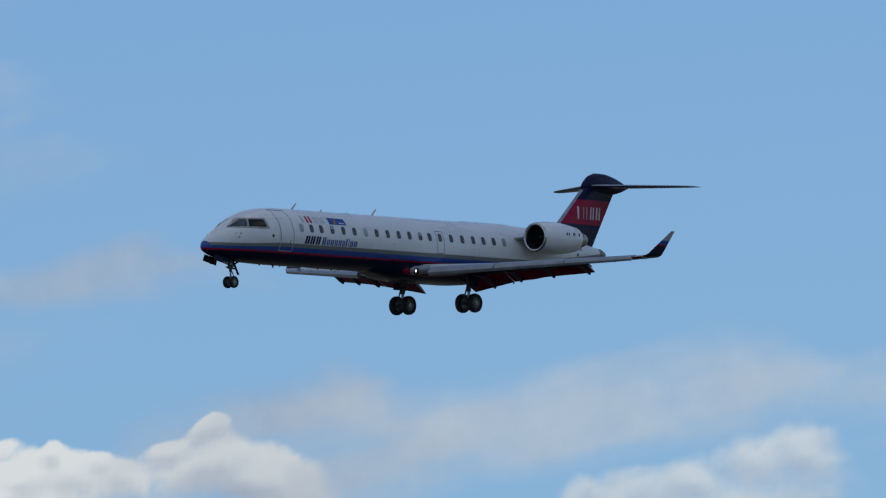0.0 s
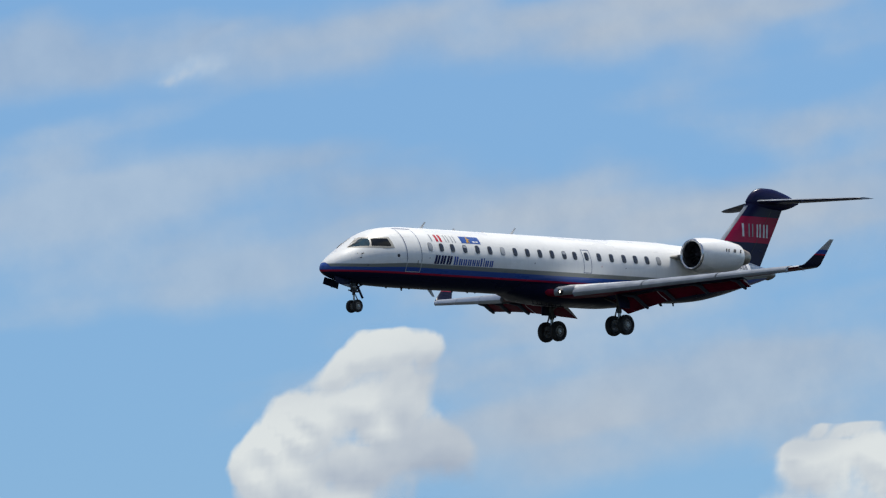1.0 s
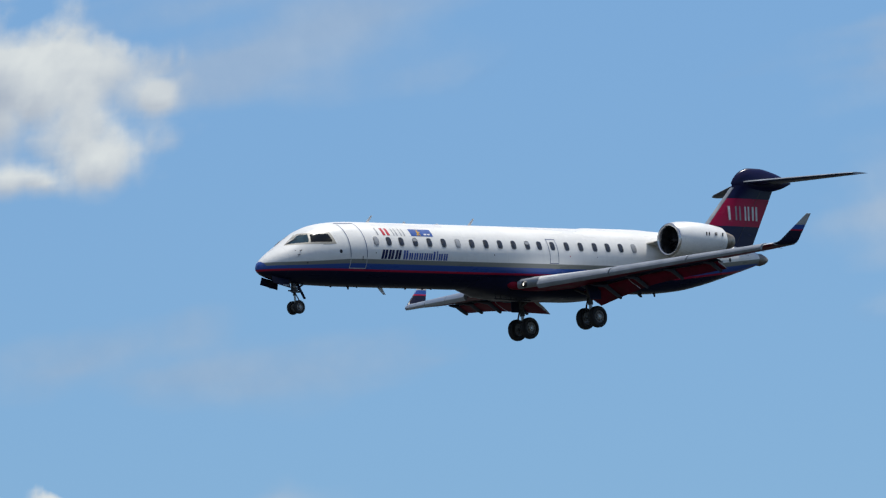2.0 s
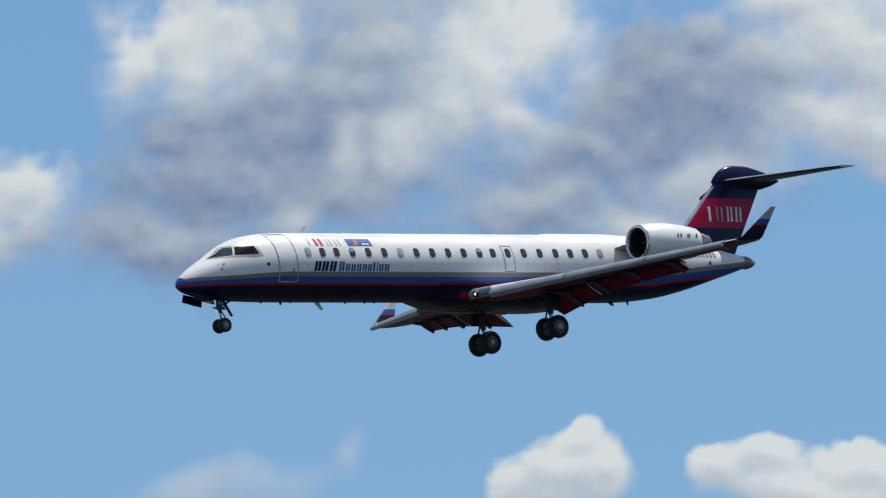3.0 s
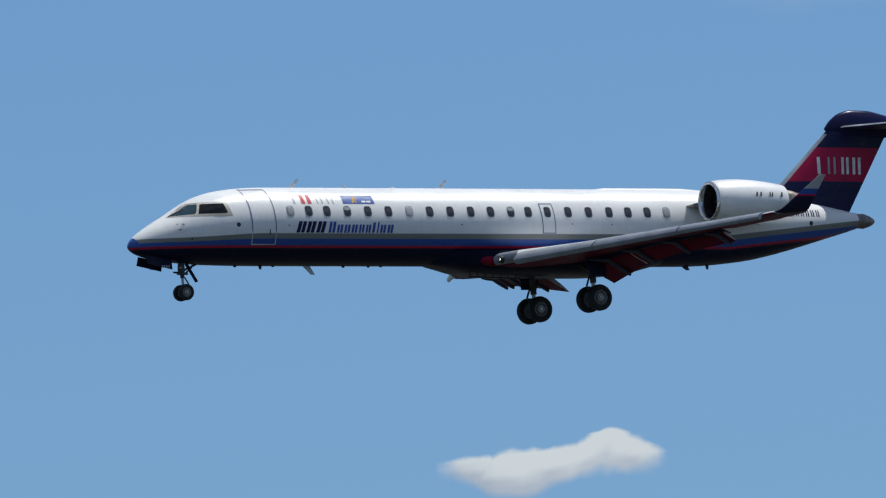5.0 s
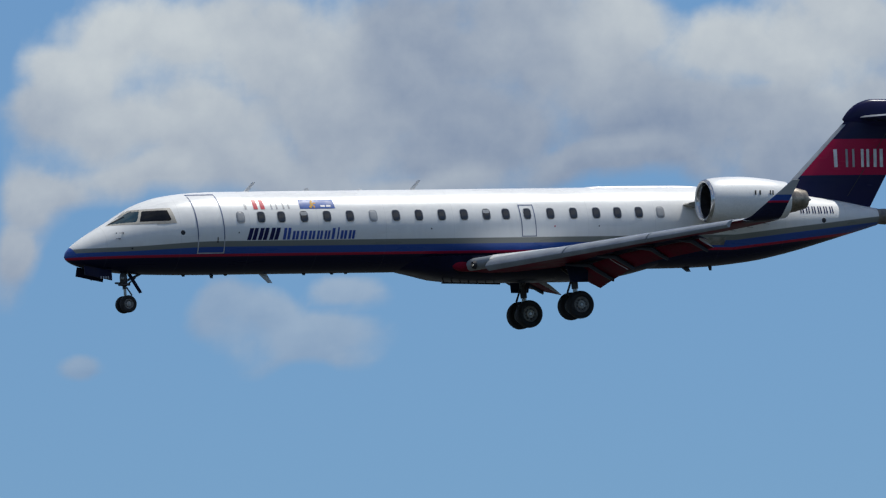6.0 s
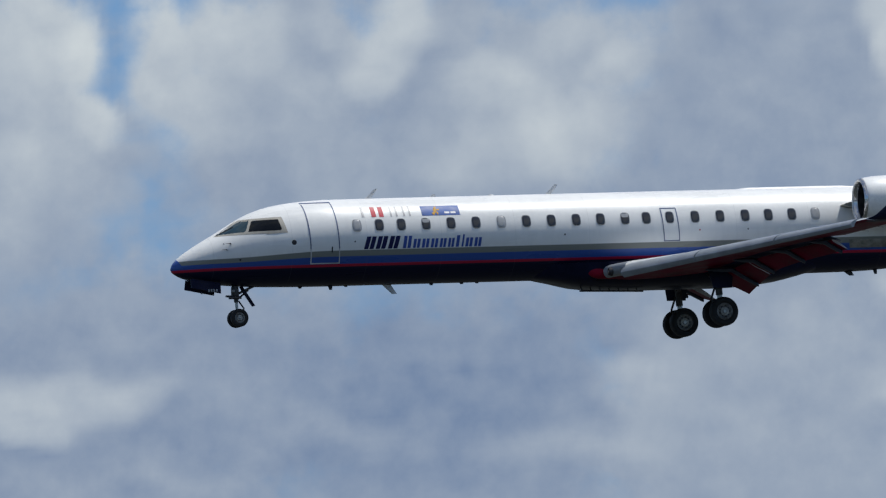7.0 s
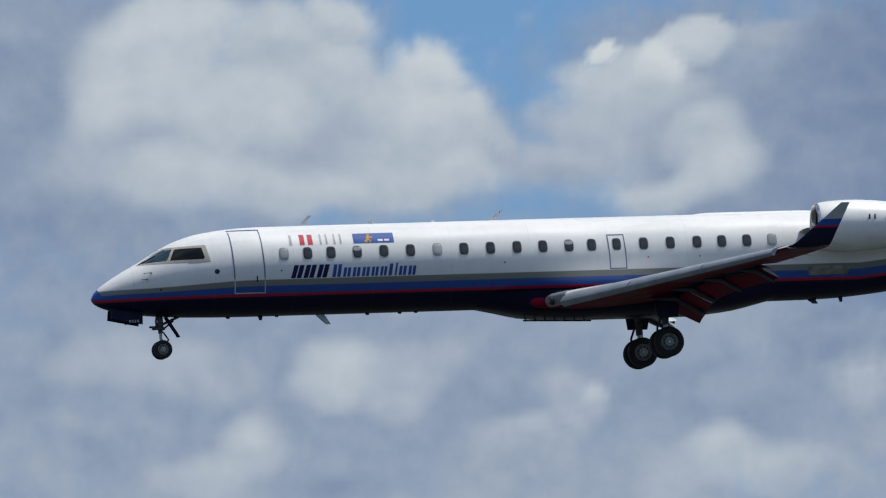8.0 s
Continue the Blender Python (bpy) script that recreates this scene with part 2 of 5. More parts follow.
def loft(rings, cap=True, bm=None, closed=True):
    """A skin through rings of equal length."""
    bm = bm or bmesh.new()
    vs = [[bm.verts.new(p) for p in r] for r in rings]
    n = len(vs[0])
    for a, b in zip(vs, vs[1:]):
        for i in range(n if closed else n - 1):
            j = (i + 1) % n
            bm.faces.new((a[i], a[j], b[j], b[i]))
    if cap and closed:
        bm.faces.new(vs[0])
        bm.faces.new(vs[-1])
    return bm


def curve(xs, ys):
    """A smooth curve through a table, with no overshoot."""
    xs, ys = np.array(xs, float), np.array(ys, float)
    d = np.diff(ys) / np.diff(xs)
    m = np.concatenate([[d[0]], [0.0 if a * b <= 0 else 2 * a * b / (a + b) for a, b in zip(d, d[1:])], [d[-1]]])

    def at(x):
        i = int(np.clip(np.searchsorted(xs, x) - 1, 0, len(d) - 1))
        h = xs[i + 1] - xs[i]
        s = min(max((x - xs[i]) / h, 0.0), 1.0)
        return float(ys[i] * (1 + 2 * s) * (1 - s) ** 2 + m[i] * h * s * (1 - s) ** 2 + ys[i + 1] * s * s * (3 - 2 * s) + m[i + 1] * h * s * s * (s - 1))
    return at


def revolve(profile, axis_at=(0, 0, 0), axis="x", n=32, bm=None, cap=False, squash=1.0):
    """Turns (along, radius) pairs about a line parallel to an axis."""
    rings = []
    for a, r in profile:
        ring = []
        for i in range(n):
            c, s = math.cos(2 * math.pi * i / n) * r, math.sin(2 * math.pi * i / n) * r * squash
            p = {"x": (a, c, s), "y": (c, a, s), "z": (c, s, a)}[axis]
            ring.append(Vector(axis_at) + Vector(p))
        rings.append(ring)
    return loft(rings, cap, bm)


def rod(a, b, r, r2=None, n=12, bm=None):
    """A round bar from a to b."""
    a, b = Vector(a), Vector(b)
    q = (b - a).to_track_quat("Z", "Y")
    rings = []
    for p, rr in ((a, r), (b, r if r2 is None else r2)):
        rings.append([p + q @ Vector((math.cos(2 * math.pi * i / n) * rr, math.sin(2 * math.pi * i / n) * rr, 0)) for i in range(n)])
    return loft(rings, True, bm)


def slab(corners, thick, bm=None):
    """A flat plate of even thickness with four or more corners, its edges eased."""
    bm = bm or bmesh.new()
    c = [Vector(p) for p in corners]
    nrm = (c[1] - c[0]).cross(c[2] - c[0]).normalized() * (thick / 2)
    mid = sum(c, Vector()) / len(c)
    ease = min(0.12, thick * 0.4)
    inner = [p + (mid - p).normalized() * ease for p in c]
    return loft([[p - nrm for p in inner], [p - nrm * 0.5 for p in c], [p + nrm * 0.5 for p in c], [p + nrm for p in inner]], True, bm)


# ---- ground ----
def ground():
    k = Mat("grass_ground")
    big, mid = k.noise(0.004, 5), k.noise(0.15, 6)
    c = k.mix(k.ramp(big, 0.4, 0.6), (0.018, 0.022, 0.018), (0.030, 0.032, 0.028))
    c = k.mix(k.ramp(mid, 0.35, 0.7, 0, 0.6), c, (0.036, 0.037, 0.032))
    k.bump(mid, 0.4, 0.2)
    k.finish(c, 0.95)
    bm = bmesh.new()
    rings = []
    for r in (40, 160, 600, 1800, 4600, 9000):
        rings.append([(r * math.cos(2 * math.pi * i / 72), r * math.sin(2 * math.pi * i / 72), 0) for i in range(72)])
    loft(rings, False, bm)
    bm.faces.new([v for v in bm.verts][:72])
    ob = part("ground", bm, k.m, None)
    tagged(ob, "flat grass field reaching to the horizon", "ground", kind="structure")


ground()

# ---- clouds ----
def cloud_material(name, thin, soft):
    """Vapour that glows in its own colour: the puffs' own field, frayed by noise, gives cover; painted light gives
    white or grey.
    """
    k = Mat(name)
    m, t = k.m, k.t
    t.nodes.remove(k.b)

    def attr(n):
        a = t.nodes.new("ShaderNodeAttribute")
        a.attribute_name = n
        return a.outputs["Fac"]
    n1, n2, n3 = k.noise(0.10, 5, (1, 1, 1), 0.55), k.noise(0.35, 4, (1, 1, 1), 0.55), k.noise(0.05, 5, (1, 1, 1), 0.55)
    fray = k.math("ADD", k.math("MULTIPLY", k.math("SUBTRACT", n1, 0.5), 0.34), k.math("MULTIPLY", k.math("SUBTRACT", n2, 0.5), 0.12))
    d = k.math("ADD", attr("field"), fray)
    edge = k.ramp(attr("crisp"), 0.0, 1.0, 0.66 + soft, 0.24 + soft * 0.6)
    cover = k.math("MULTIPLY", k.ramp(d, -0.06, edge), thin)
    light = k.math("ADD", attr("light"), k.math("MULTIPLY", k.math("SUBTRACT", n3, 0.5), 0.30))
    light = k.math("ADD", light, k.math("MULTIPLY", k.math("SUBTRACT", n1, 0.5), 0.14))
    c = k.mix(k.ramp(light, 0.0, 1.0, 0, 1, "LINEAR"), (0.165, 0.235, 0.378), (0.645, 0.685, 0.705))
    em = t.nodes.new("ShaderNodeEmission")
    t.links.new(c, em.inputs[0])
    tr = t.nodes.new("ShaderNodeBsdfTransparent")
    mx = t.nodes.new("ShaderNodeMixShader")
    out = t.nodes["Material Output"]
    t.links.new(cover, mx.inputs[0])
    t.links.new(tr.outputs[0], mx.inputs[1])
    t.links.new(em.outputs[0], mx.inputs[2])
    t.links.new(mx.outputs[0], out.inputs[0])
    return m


CLOUD_KINDS = {}
LATTICE = np.random.RandomState(7).rand(256, 256) * 2 - 1


def drift(u, v, seed=0):
    """Smooth random field, -1 to 1, over the sky."""
    u, v = u + seed * 17.3, v + seed * 31.7
    i, j = np.floor(u).astype(int), np.floor(v).astype(int)
    fu, fv = u - i, v - j
    fu, fv = fu * fu * fu * (fu * (fu * 6 - 15) + 10), fv * fv * fv * (fv * (fv * 6 - 15) + 10)
    at = lambda a, b: LATTICE[a % 256, b % 256]
    return (at(i, j) * (1 - fu) + at(i + 1, j) * fu) * (1 - fv) + (at(i, j + 1) * (1 - fu) + at(i + 1, j + 1) * fu) * fv


def cloud(label, thin, soft, far, form, *rows):
    """One far cloud: puffs of (bearing, height, half width, half height, brightness), in degrees, on a curved sheet.
    Heaps billow and have light from above put into their colour; sheets are stretched into streaks."""
    puffs = [p for row in rows for p in row]
    P = np.array(puffs)
    a0, a1 = (P[:, 0] - P[:, 2] * 1.5 - .1).min(), (P[:, 0] + P[:, 2] * 1.5 + .1).max()
    e0, e1 = (P[:, 1] - P[:, 3] * 1.5 - .1).min(), (P[:, 1] + P[:, 3] * 1.5 + .1).max()
    step = 0.026
    na, ne = int((a1 - a0) / step) + 2, int((e1 - e0) / step) + 2
    A, E = np.meshgrid(np.linspace(a0, a1, na), np.linspace(e0, e1, ne))
    wa = A + .075 * drift(A * 1.9, E * 1.9, 1) + .05 * drift(A * 4.5, E * 4.5, 2)
    we = E + .065 * drift(A * 1.9, E * 1.9, 3) + .05 * drift(A * 4.5, E * 4.5, 4)
    field, top, wsum, high = np.full(A.shape, -1.0), np.zeros(A.shape), np.full(A.shape, 1e-6), np.zeros(A.shape)
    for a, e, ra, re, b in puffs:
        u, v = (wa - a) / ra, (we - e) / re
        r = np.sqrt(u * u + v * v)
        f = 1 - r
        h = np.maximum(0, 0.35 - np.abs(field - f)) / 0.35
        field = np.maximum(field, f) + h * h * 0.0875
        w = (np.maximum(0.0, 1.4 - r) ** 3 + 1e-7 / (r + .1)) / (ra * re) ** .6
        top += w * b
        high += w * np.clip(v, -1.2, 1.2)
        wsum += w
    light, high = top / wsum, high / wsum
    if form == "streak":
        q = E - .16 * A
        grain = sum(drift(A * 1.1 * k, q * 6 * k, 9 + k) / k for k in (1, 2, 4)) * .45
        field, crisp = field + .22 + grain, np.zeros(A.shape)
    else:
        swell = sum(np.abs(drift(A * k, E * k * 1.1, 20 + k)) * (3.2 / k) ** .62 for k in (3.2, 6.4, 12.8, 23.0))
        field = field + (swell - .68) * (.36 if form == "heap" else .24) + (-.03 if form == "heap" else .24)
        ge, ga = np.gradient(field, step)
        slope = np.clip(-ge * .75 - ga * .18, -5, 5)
        # upward slopes painted brighter, undersides greyer, as under a high sun
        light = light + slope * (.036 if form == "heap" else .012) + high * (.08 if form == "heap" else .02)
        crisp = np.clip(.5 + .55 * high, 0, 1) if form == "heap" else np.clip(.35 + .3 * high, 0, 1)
    rim = np.minimum.reduce([A - a0, a1 - A, E - e0, e1 - E])
    field = field - np.clip(1 - rim / 0.10, 0, 1) * 1.5
    ar, er = np.radians(A), np.radians(E)
    co = np.stack([np.sin(ar) * np.cos(er), np.cos(ar) * np.cos(er), np.sin(er)], -1).reshape(-1, 3) * far
    idx = np.arange(na * ne).reshape(ne, na)
    quads = np.stack([idx[:-1, :-1], idx[:-1, 1:], idx[1:, 1:], idx[1:, :-1]], -1).reshape(-1, 4)
    quads = quads[(field.reshape(-1)[quads] > -0.4).any(1)]
    used = np.unique(quads)
    remap = np.zeros(na * ne, int)
    remap[used] = np.arange(len(used))
    me = bpy.data.meshes.new("cloud")
    me.from_pydata(co[used].tolist(), [], remap[quads].tolist())
    for nm, val in (("field", field), ("light", light), ("crisp", crisp)):
        me.attributes.new(nm, "FLOAT", "POINT").data.foreach_set("value", np.ascontiguousarray(val.reshape(-1)[used], dtype=np.float32))
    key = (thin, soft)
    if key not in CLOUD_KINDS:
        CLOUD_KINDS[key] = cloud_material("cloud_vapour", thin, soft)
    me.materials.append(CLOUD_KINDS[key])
    me.shade_smooth()
    ob = new("cloud", me)
    tagged(ob, label, "cloud", "clouds", "structure")


cloud('broken grey-white stratocumulus cloud with bright lobes', 0.97, 0.25, 4682, 'sheet',
      [(9.60, 5.70, 0.82, 0.41, 0.34), (10.62, 5.57, 1.02, 0.31, 0.34), (11.85, 5.54, 1.02, 0.31, 0.34), (10.24, 6.91, 0.98, 0.67, 0.24), (10.32, 6.03, 1.06, 0.57, 0.24), (11.45, 6.02, 0.98, 0.51, 0.26), (12.54, 5.97, 0.98, 0.57, 0.29), (12.66, 6.82, 0.82, 0.61, 0.19), (11.23, 6.84, 0.53, 0.27, 0.34), (10.35, 7.25, 0.31, 0.16, 0.81), (10.25, 7.05, 0.27, 0.16, 0.83), (10.51, 7.07, 0.22, 0.18, 0.83), (10.56, 7.27, 0.18, 0.12, 0.81), (10.76, 7.00, 0.27, 0.18, 0.75), (10.83, 7.20, 0.22, 0.12, 0.65), (10.99, 7.09, 0.14, 0.14, 0.71), (11.03, 7.28, 0.12, 0.10, 0.68), (10.14, 6.85, 0.27, 0.16, 0.54)],
      [(10.51, 6.78, 0.33, 0.12, 0.78), (10.81, 6.75, 0.31, 0.10, 0.71), (11.36, 7.15, 0.16, 0.10, 0.81), (11.31, 6.98, 0.22, 0.16, 0.83), (11.48, 6.98, 0.12, 0.12, 0.75), (11.23, 6.82, 0.22, 0.14, 0.79), (11.43, 6.78, 0.22, 0.12, 0.75), (11.58, 6.87, 0.12, 0.14, 0.49), (11.06, 6.73, 0.20, 0.08, 0.68), (12.06, 7.25, 0.05, 0.03, 0.95), (12.27, 7.20, 0.08, 0.08, 0.95), (12.37, 7.28, 0.10, 0.06, 0.78), (12.16, 7.10, 0.27, 0.14, 0.65), (12.01, 6.96, 0.24, 0.14, 0.51), (11.88, 6.80, 0.31, 0.12, 0.46), (12.48, 6.77, 0.16, 0.14, 0.80), (12.40, 6.91, 0.16, 0.12, 0.70), (12.25, 6.69, 0.27, 0.08, 0.65)],
      [(12.61, 7.23, 0.22, 0.12, 0.36), (12.77, 6.94, 0.27, 0.20, 0.14), (12.98, 7.14, 0.22, 0.20, 0.14), (12.91, 6.73, 0.22, 0.12, 0.24), (9.84, 7.31, 0.41, 0.29, 0.24), (9.75, 6.92, 0.41, 0.33, 0.24), (9.96, 7.30, 0.22, 0.18, 0.24), (9.92, 7.02, 0.16, 0.22, 0.19), (9.95, 6.65, 0.18, 0.12, 0.19), (10.31, 6.15, 0.33, 0.14, 0.52), (10.53, 6.09, 0.22, 0.10, 0.46), (11.04, 6.09, 0.18, 0.10, 0.75), (10.96, 6.01, 0.14, 0.08, 0.68), (11.32, 6.06, 0.22, 0.09, 0.52), (11.24, 5.97, 0.18, 0.07, 0.49), (11.84, 5.92, 0.14, 0.07, 0.54), (11.90, 5.97, 0.08, 0.06, 0.68), (11.78, 6.01, 0.12, 0.08, 0.46)],
      [(10.69, 5.84, 0.12, 0.12, 0.65), (10.52, 5.72, 0.18, 0.12, 0.65), (10.07, 5.85, 0.31, 0.12, 0.32), (10.32, 5.91, 0.24, 0.12, 0.32), (11.65, 5.77, 0.17, 0.07, 0.46), (11.77, 5.83, 0.10, 0.06, 0.46), (12.45, 5.71, 0.18, 0.10, 0.70), (12.67, 5.66, 0.22, 0.10, 0.65), (12.22, 5.67, 0.18, 0.08, 0.46), (12.91, 6.02, 0.12, 0.16, 0.70), (12.97, 6.18, 0.10, 0.10, 0.46), (11.03, 5.71, 0.31, 0.10, 0.24), (11.66, 6.08, 0.31, 0.10, 0.24), (12.27, 6.04, 0.31, 0.14, 0.22), (12.37, 5.89, 0.31, 0.10, 0.22)])
cloud('broken grey-white stratocumulus cloud with bright lobes', 1, 0.25, 4664, 'sheet',
      [(13.75, 5.61, 1.02, 0.35, 0.34), (14.98, 5.57, 1.02, 0.35, 0.34), (16.21, 5.54, 1.02, 0.35, 0.39), (13.79, 7.00, 0.96, 0.65, 0.04), (15.02, 6.96, 0.96, 0.61, 0.34), (16.21, 6.82, 0.86, 0.61, 0.46), (13.77, 6.28, 0.96, 0.57, 0.04), (14.99, 6.04, 0.96, 0.57, 0.18), (16.18, 6.01, 0.96, 0.57, 0.24), (14.29, 7.23, 0.20, 0.18, 0.46), (14.55, 7.15, 0.35, 0.20, 0.54), (14.72, 7.25, 0.27, 0.14, 0.80), (15.09, 7.22, 0.16, 0.12, 0.89), (15.02, 7.08, 0.31, 0.16, 0.80), (15.35, 7.11, 0.27, 0.16, 0.77), (15.56, 7.21, 0.12, 0.10, 0.83), (15.22, 6.93, 0.41, 0.12, 0.70), (15.74, 7.08, 0.27, 0.18, 0.70)],
      [(15.85, 7.26, 0.22, 0.12, 0.70), (15.90, 6.93, 0.31, 0.12, 0.65), (14.10, 6.99, 0.31, 0.12, 0.41), (14.36, 6.90, 0.41, 0.08, 0.46), (14.81, 6.84, 0.41, 0.08, 0.65), (16.34, 7.24, 0.07, 0.04, 0.95), (16.46, 7.02, 0.14, 0.12, 0.95), (16.52, 7.10, 0.10, 0.08, 0.95), (16.37, 6.94, 0.12, 0.08, 0.85), (16.13, 7.13, 0.20, 0.16, 0.51), (16.25, 6.86, 0.20, 0.10, 0.51), (13.51, 7.21, 0.27, 0.27, 0.10), (13.68, 6.90, 0.31, 0.16, 0.14), (13.90, 7.38, 0.22, 0.14, 0.19), (14.00, 7.17, 0.16, 0.16, 0.31), (14.38, 7.43, 0.16, 0.08, 0.65), (13.47, 5.98, 0.31, 0.14, 0.46), (13.53, 5.82, 0.35, 0.14, 0.52)],
      [(13.84, 5.87, 0.18, 0.16, 0.50), (14.02, 5.77, 0.18, 0.10, 0.39), (13.66, 6.08, 0.10, 0.06, 0.65), (14.79, 6.05, 0.27, 0.12, 0.41), (15.19, 5.96, 0.31, 0.12, 0.46), (15.67, 5.94, 0.22, 0.10, 0.70), (15.91, 5.87, 0.22, 0.12, 0.70), (16.11, 5.84, 0.24, 0.12, 0.65), (15.76, 5.73, 0.35, 0.10, 0.70), (16.25, 5.72, 0.27, 0.10, 0.65), (15.09, 5.75, 0.37, 0.10, 0.41), (16.23, 6.19, 0.27, 0.10, 0.46), (15.82, 6.18, 0.27, 0.10, 0.46), (14.17, 6.17, 0.37, 0.10, 0.10), (14.48, 5.94, 0.24, 0.12, 0.12), (14.37, 5.78, 0.31, 0.08, 0.29)])
cloud('broken grey-white stratocumulus cloud with bright lobes', 1, 0.25, 4646, 'sheet',
      [(16.97, 5.63, 1.02, 0.35, 0.29), (18.20, 5.59, 1.02, 0.35, 0.24), (19.43, 5.55, 1.02, 0.35, 0.34), (16.73, 7.02, 0.31, 0.67, 0.39), (17.59, 6.94, 0.53, 0.65, 0.34), (18.35, 6.97, 0.78, 0.61, 0.34), (19.38, 6.93, 0.86, 0.65, 0.29), (16.99, 6.10, 0.96, 0.57, 0.24), (18.22, 6.06, 0.96, 0.57, 0.14), (19.45, 6.01, 0.96, 0.57, 0.32), (16.74, 7.33, 0.18, 0.29, 0.80), (16.91, 7.33, 0.09, 0.16, 0.91), (16.69, 6.96, 0.18, 0.20, 0.75), (16.91, 7.10, 0.08, 0.12, 0.81), (16.81, 7.47, 0.14, 0.10, 0.75), (16.60, 6.68, 0.16, 0.12, 0.46), (17.22, 7.36, 0.12, 0.18, 0.75), (17.17, 7.17, 0.10, 0.14, 0.70)],
      [(17.44, 7.39, 0.22, 0.16, 0.70), (17.29, 7.11, 0.22, 0.18, 0.65), (17.60, 7.16, 0.27, 0.16, 0.46), (17.77, 7.38, 0.24, 0.14, 0.41), (18.00, 7.33, 0.18, 0.12, 0.79), (18.10, 7.41, 0.16, 0.10, 0.75), (17.95, 7.23, 0.14, 0.10, 0.75), (18.46, 7.17, 0.22, 0.16, 0.70), (18.60, 7.04, 0.20, 0.14, 0.80), (18.35, 6.95, 0.27, 0.12, 0.65), (18.79, 7.02, 0.16, 0.16, 0.65), (18.67, 7.31, 0.27, 0.14, 0.51), (18.26, 7.36, 0.24, 0.12, 0.36), (18.83, 7.20, 0.16, 0.12, 0.65), (19.29, 7.28, 0.31, 0.18, 0.36), (19.18, 7.04, 0.31, 0.16, 0.26), (19.60, 7.31, 0.22, 0.16, 0.51), (19.76, 7.16, 0.12, 0.14, 0.70)],
      [(19.59, 7.03, 0.27, 0.14, 0.36), (19.83, 7.35, 0.10, 0.12, 0.65), (16.74, 6.11, 0.31, 0.12, 0.70), (16.99, 6.14, 0.27, 0.09, 0.65), (16.66, 6.03, 0.20, 0.08, 0.70), (19.14, 6.13, 0.37, 0.12, 0.65), (19.45, 6.14, 0.31, 0.12, 0.70), (19.00, 6.05, 0.20, 0.08, 0.51), (19.65, 6.01, 0.24, 0.12, 0.65), (18.83, 5.91, 0.61, 0.10, 0.41), (17.80, 5.95, 0.61, 0.12, 0.24), (17.20, 6.32, 0.51, 0.12, 0.24), (18.23, 6.26, 0.51, 0.12, 0.14), (18.02, 6.11, 0.41, 0.10, 0.10), (17.19, 5.83, 0.51, 0.10, 0.29), (19.23, 5.76, 0.51, 0.10, 0.34)])
cloud('broken grey-white stratocumulus cloud with bright lobes', 1, 0.25, 4628, 'sheet',
      [(20.01, 7.41, 0.27, 0.14, 0.75), (20.35, 7.38, 0.31, 0.16, 0.75), (20.66, 7.41, 0.27, 0.12, 0.77), (20.99, 7.38, 0.27, 0.12, 0.75), (21.20, 7.37, 0.14, 0.12, 0.70), (19.92, 7.27, 0.14, 0.14, 0.85), (20.14, 7.18, 0.35, 0.16, 0.51), (20.55, 7.17, 0.37, 0.16, 0.46), (20.92, 7.20, 0.22, 0.14, 0.51), (20.24, 6.96, 0.47, 0.14, 0.36), (19.95, 7.03, 0.22, 0.18, 0.46), (20.71, 7.02, 0.18, 0.10, 0.39), (19.94, 6.74, 0.29, 0.18, 0.22), (20.27, 6.77, 0.24, 0.14, 0.26), (19.95, 6.48, 0.14, 0.08, 0.65), (19.89, 6.58, 0.20, 0.12, 0.29), (20.54, 6.86, 0.12, 0.08, 0.65), (21.10, 6.90, 0.16, 0.10, 0.75)],
      [(20.93, 6.83, 0.16, 0.12, 0.70), (21.26, 6.86, 0.10, 0.08, 0.65), (20.59, 6.52, 0.31, 0.20, 0.65), (20.74, 6.65, 0.24, 0.16, 0.65), (20.96, 6.44, 0.27, 0.16, 0.65), (21.16, 6.35, 0.16, 0.12, 0.49), (20.32, 6.34, 0.24, 0.16, 0.65), (20.48, 6.21, 0.31, 0.16, 0.70), (20.78, 6.24, 0.22, 0.14, 0.65), (21.03, 6.23, 0.12, 0.10, 0.49), (20.04, 6.07, 0.24, 0.10, 0.75), (20.32, 6.01, 0.27, 0.12, 0.75), (20.57, 6.05, 0.18, 0.12, 0.65), (19.89, 6.03, 0.18, 0.12, 0.70), (20.19, 5.82, 0.47, 0.14, 0.65), (20.60, 5.78, 0.29, 0.10, 0.65), (20.81, 5.75, 0.18, 0.08, 0.49), (20.44, 5.91, 0.20, 0.08, 0.39)],
      [(20.05, 6.35, 0.37, 0.24, 0.34), (19.52, 6.90, 0.51, 0.71, 0.29), (19.49, 6.09, 0.51, 0.51, 0.39)])
cloud('thin torn wisp of pale cloud', 0.425, 0.8, 4610, 'sheet',
      [(22.28, 7.20, 0.17, 0.16, 0.62), (22.34, 7.24, 0.12, 0.12, 0.67), (22.17, 7.05, 0.13, 0.16, 0.52), (22.13, 6.95, 0.11, 0.11, 0.42), (21.47, 7.01, 0.07, 0.09, 0.50), (21.86, 6.43, 0.34, 0.11, 0.50), (21.57, 6.42, 0.19, 0.11, 0.50)])
cloud('broken grey-white stratocumulus cloud with bright lobes', 0.9, 0.25, 4592, 'sheet',
      [(22.88, 6.87, 0.16, 0.08, 0.80), (22.96, 6.92, 0.08, 0.08, 0.80), (23.03, 6.85, 0.12, 0.08, 0.73)])
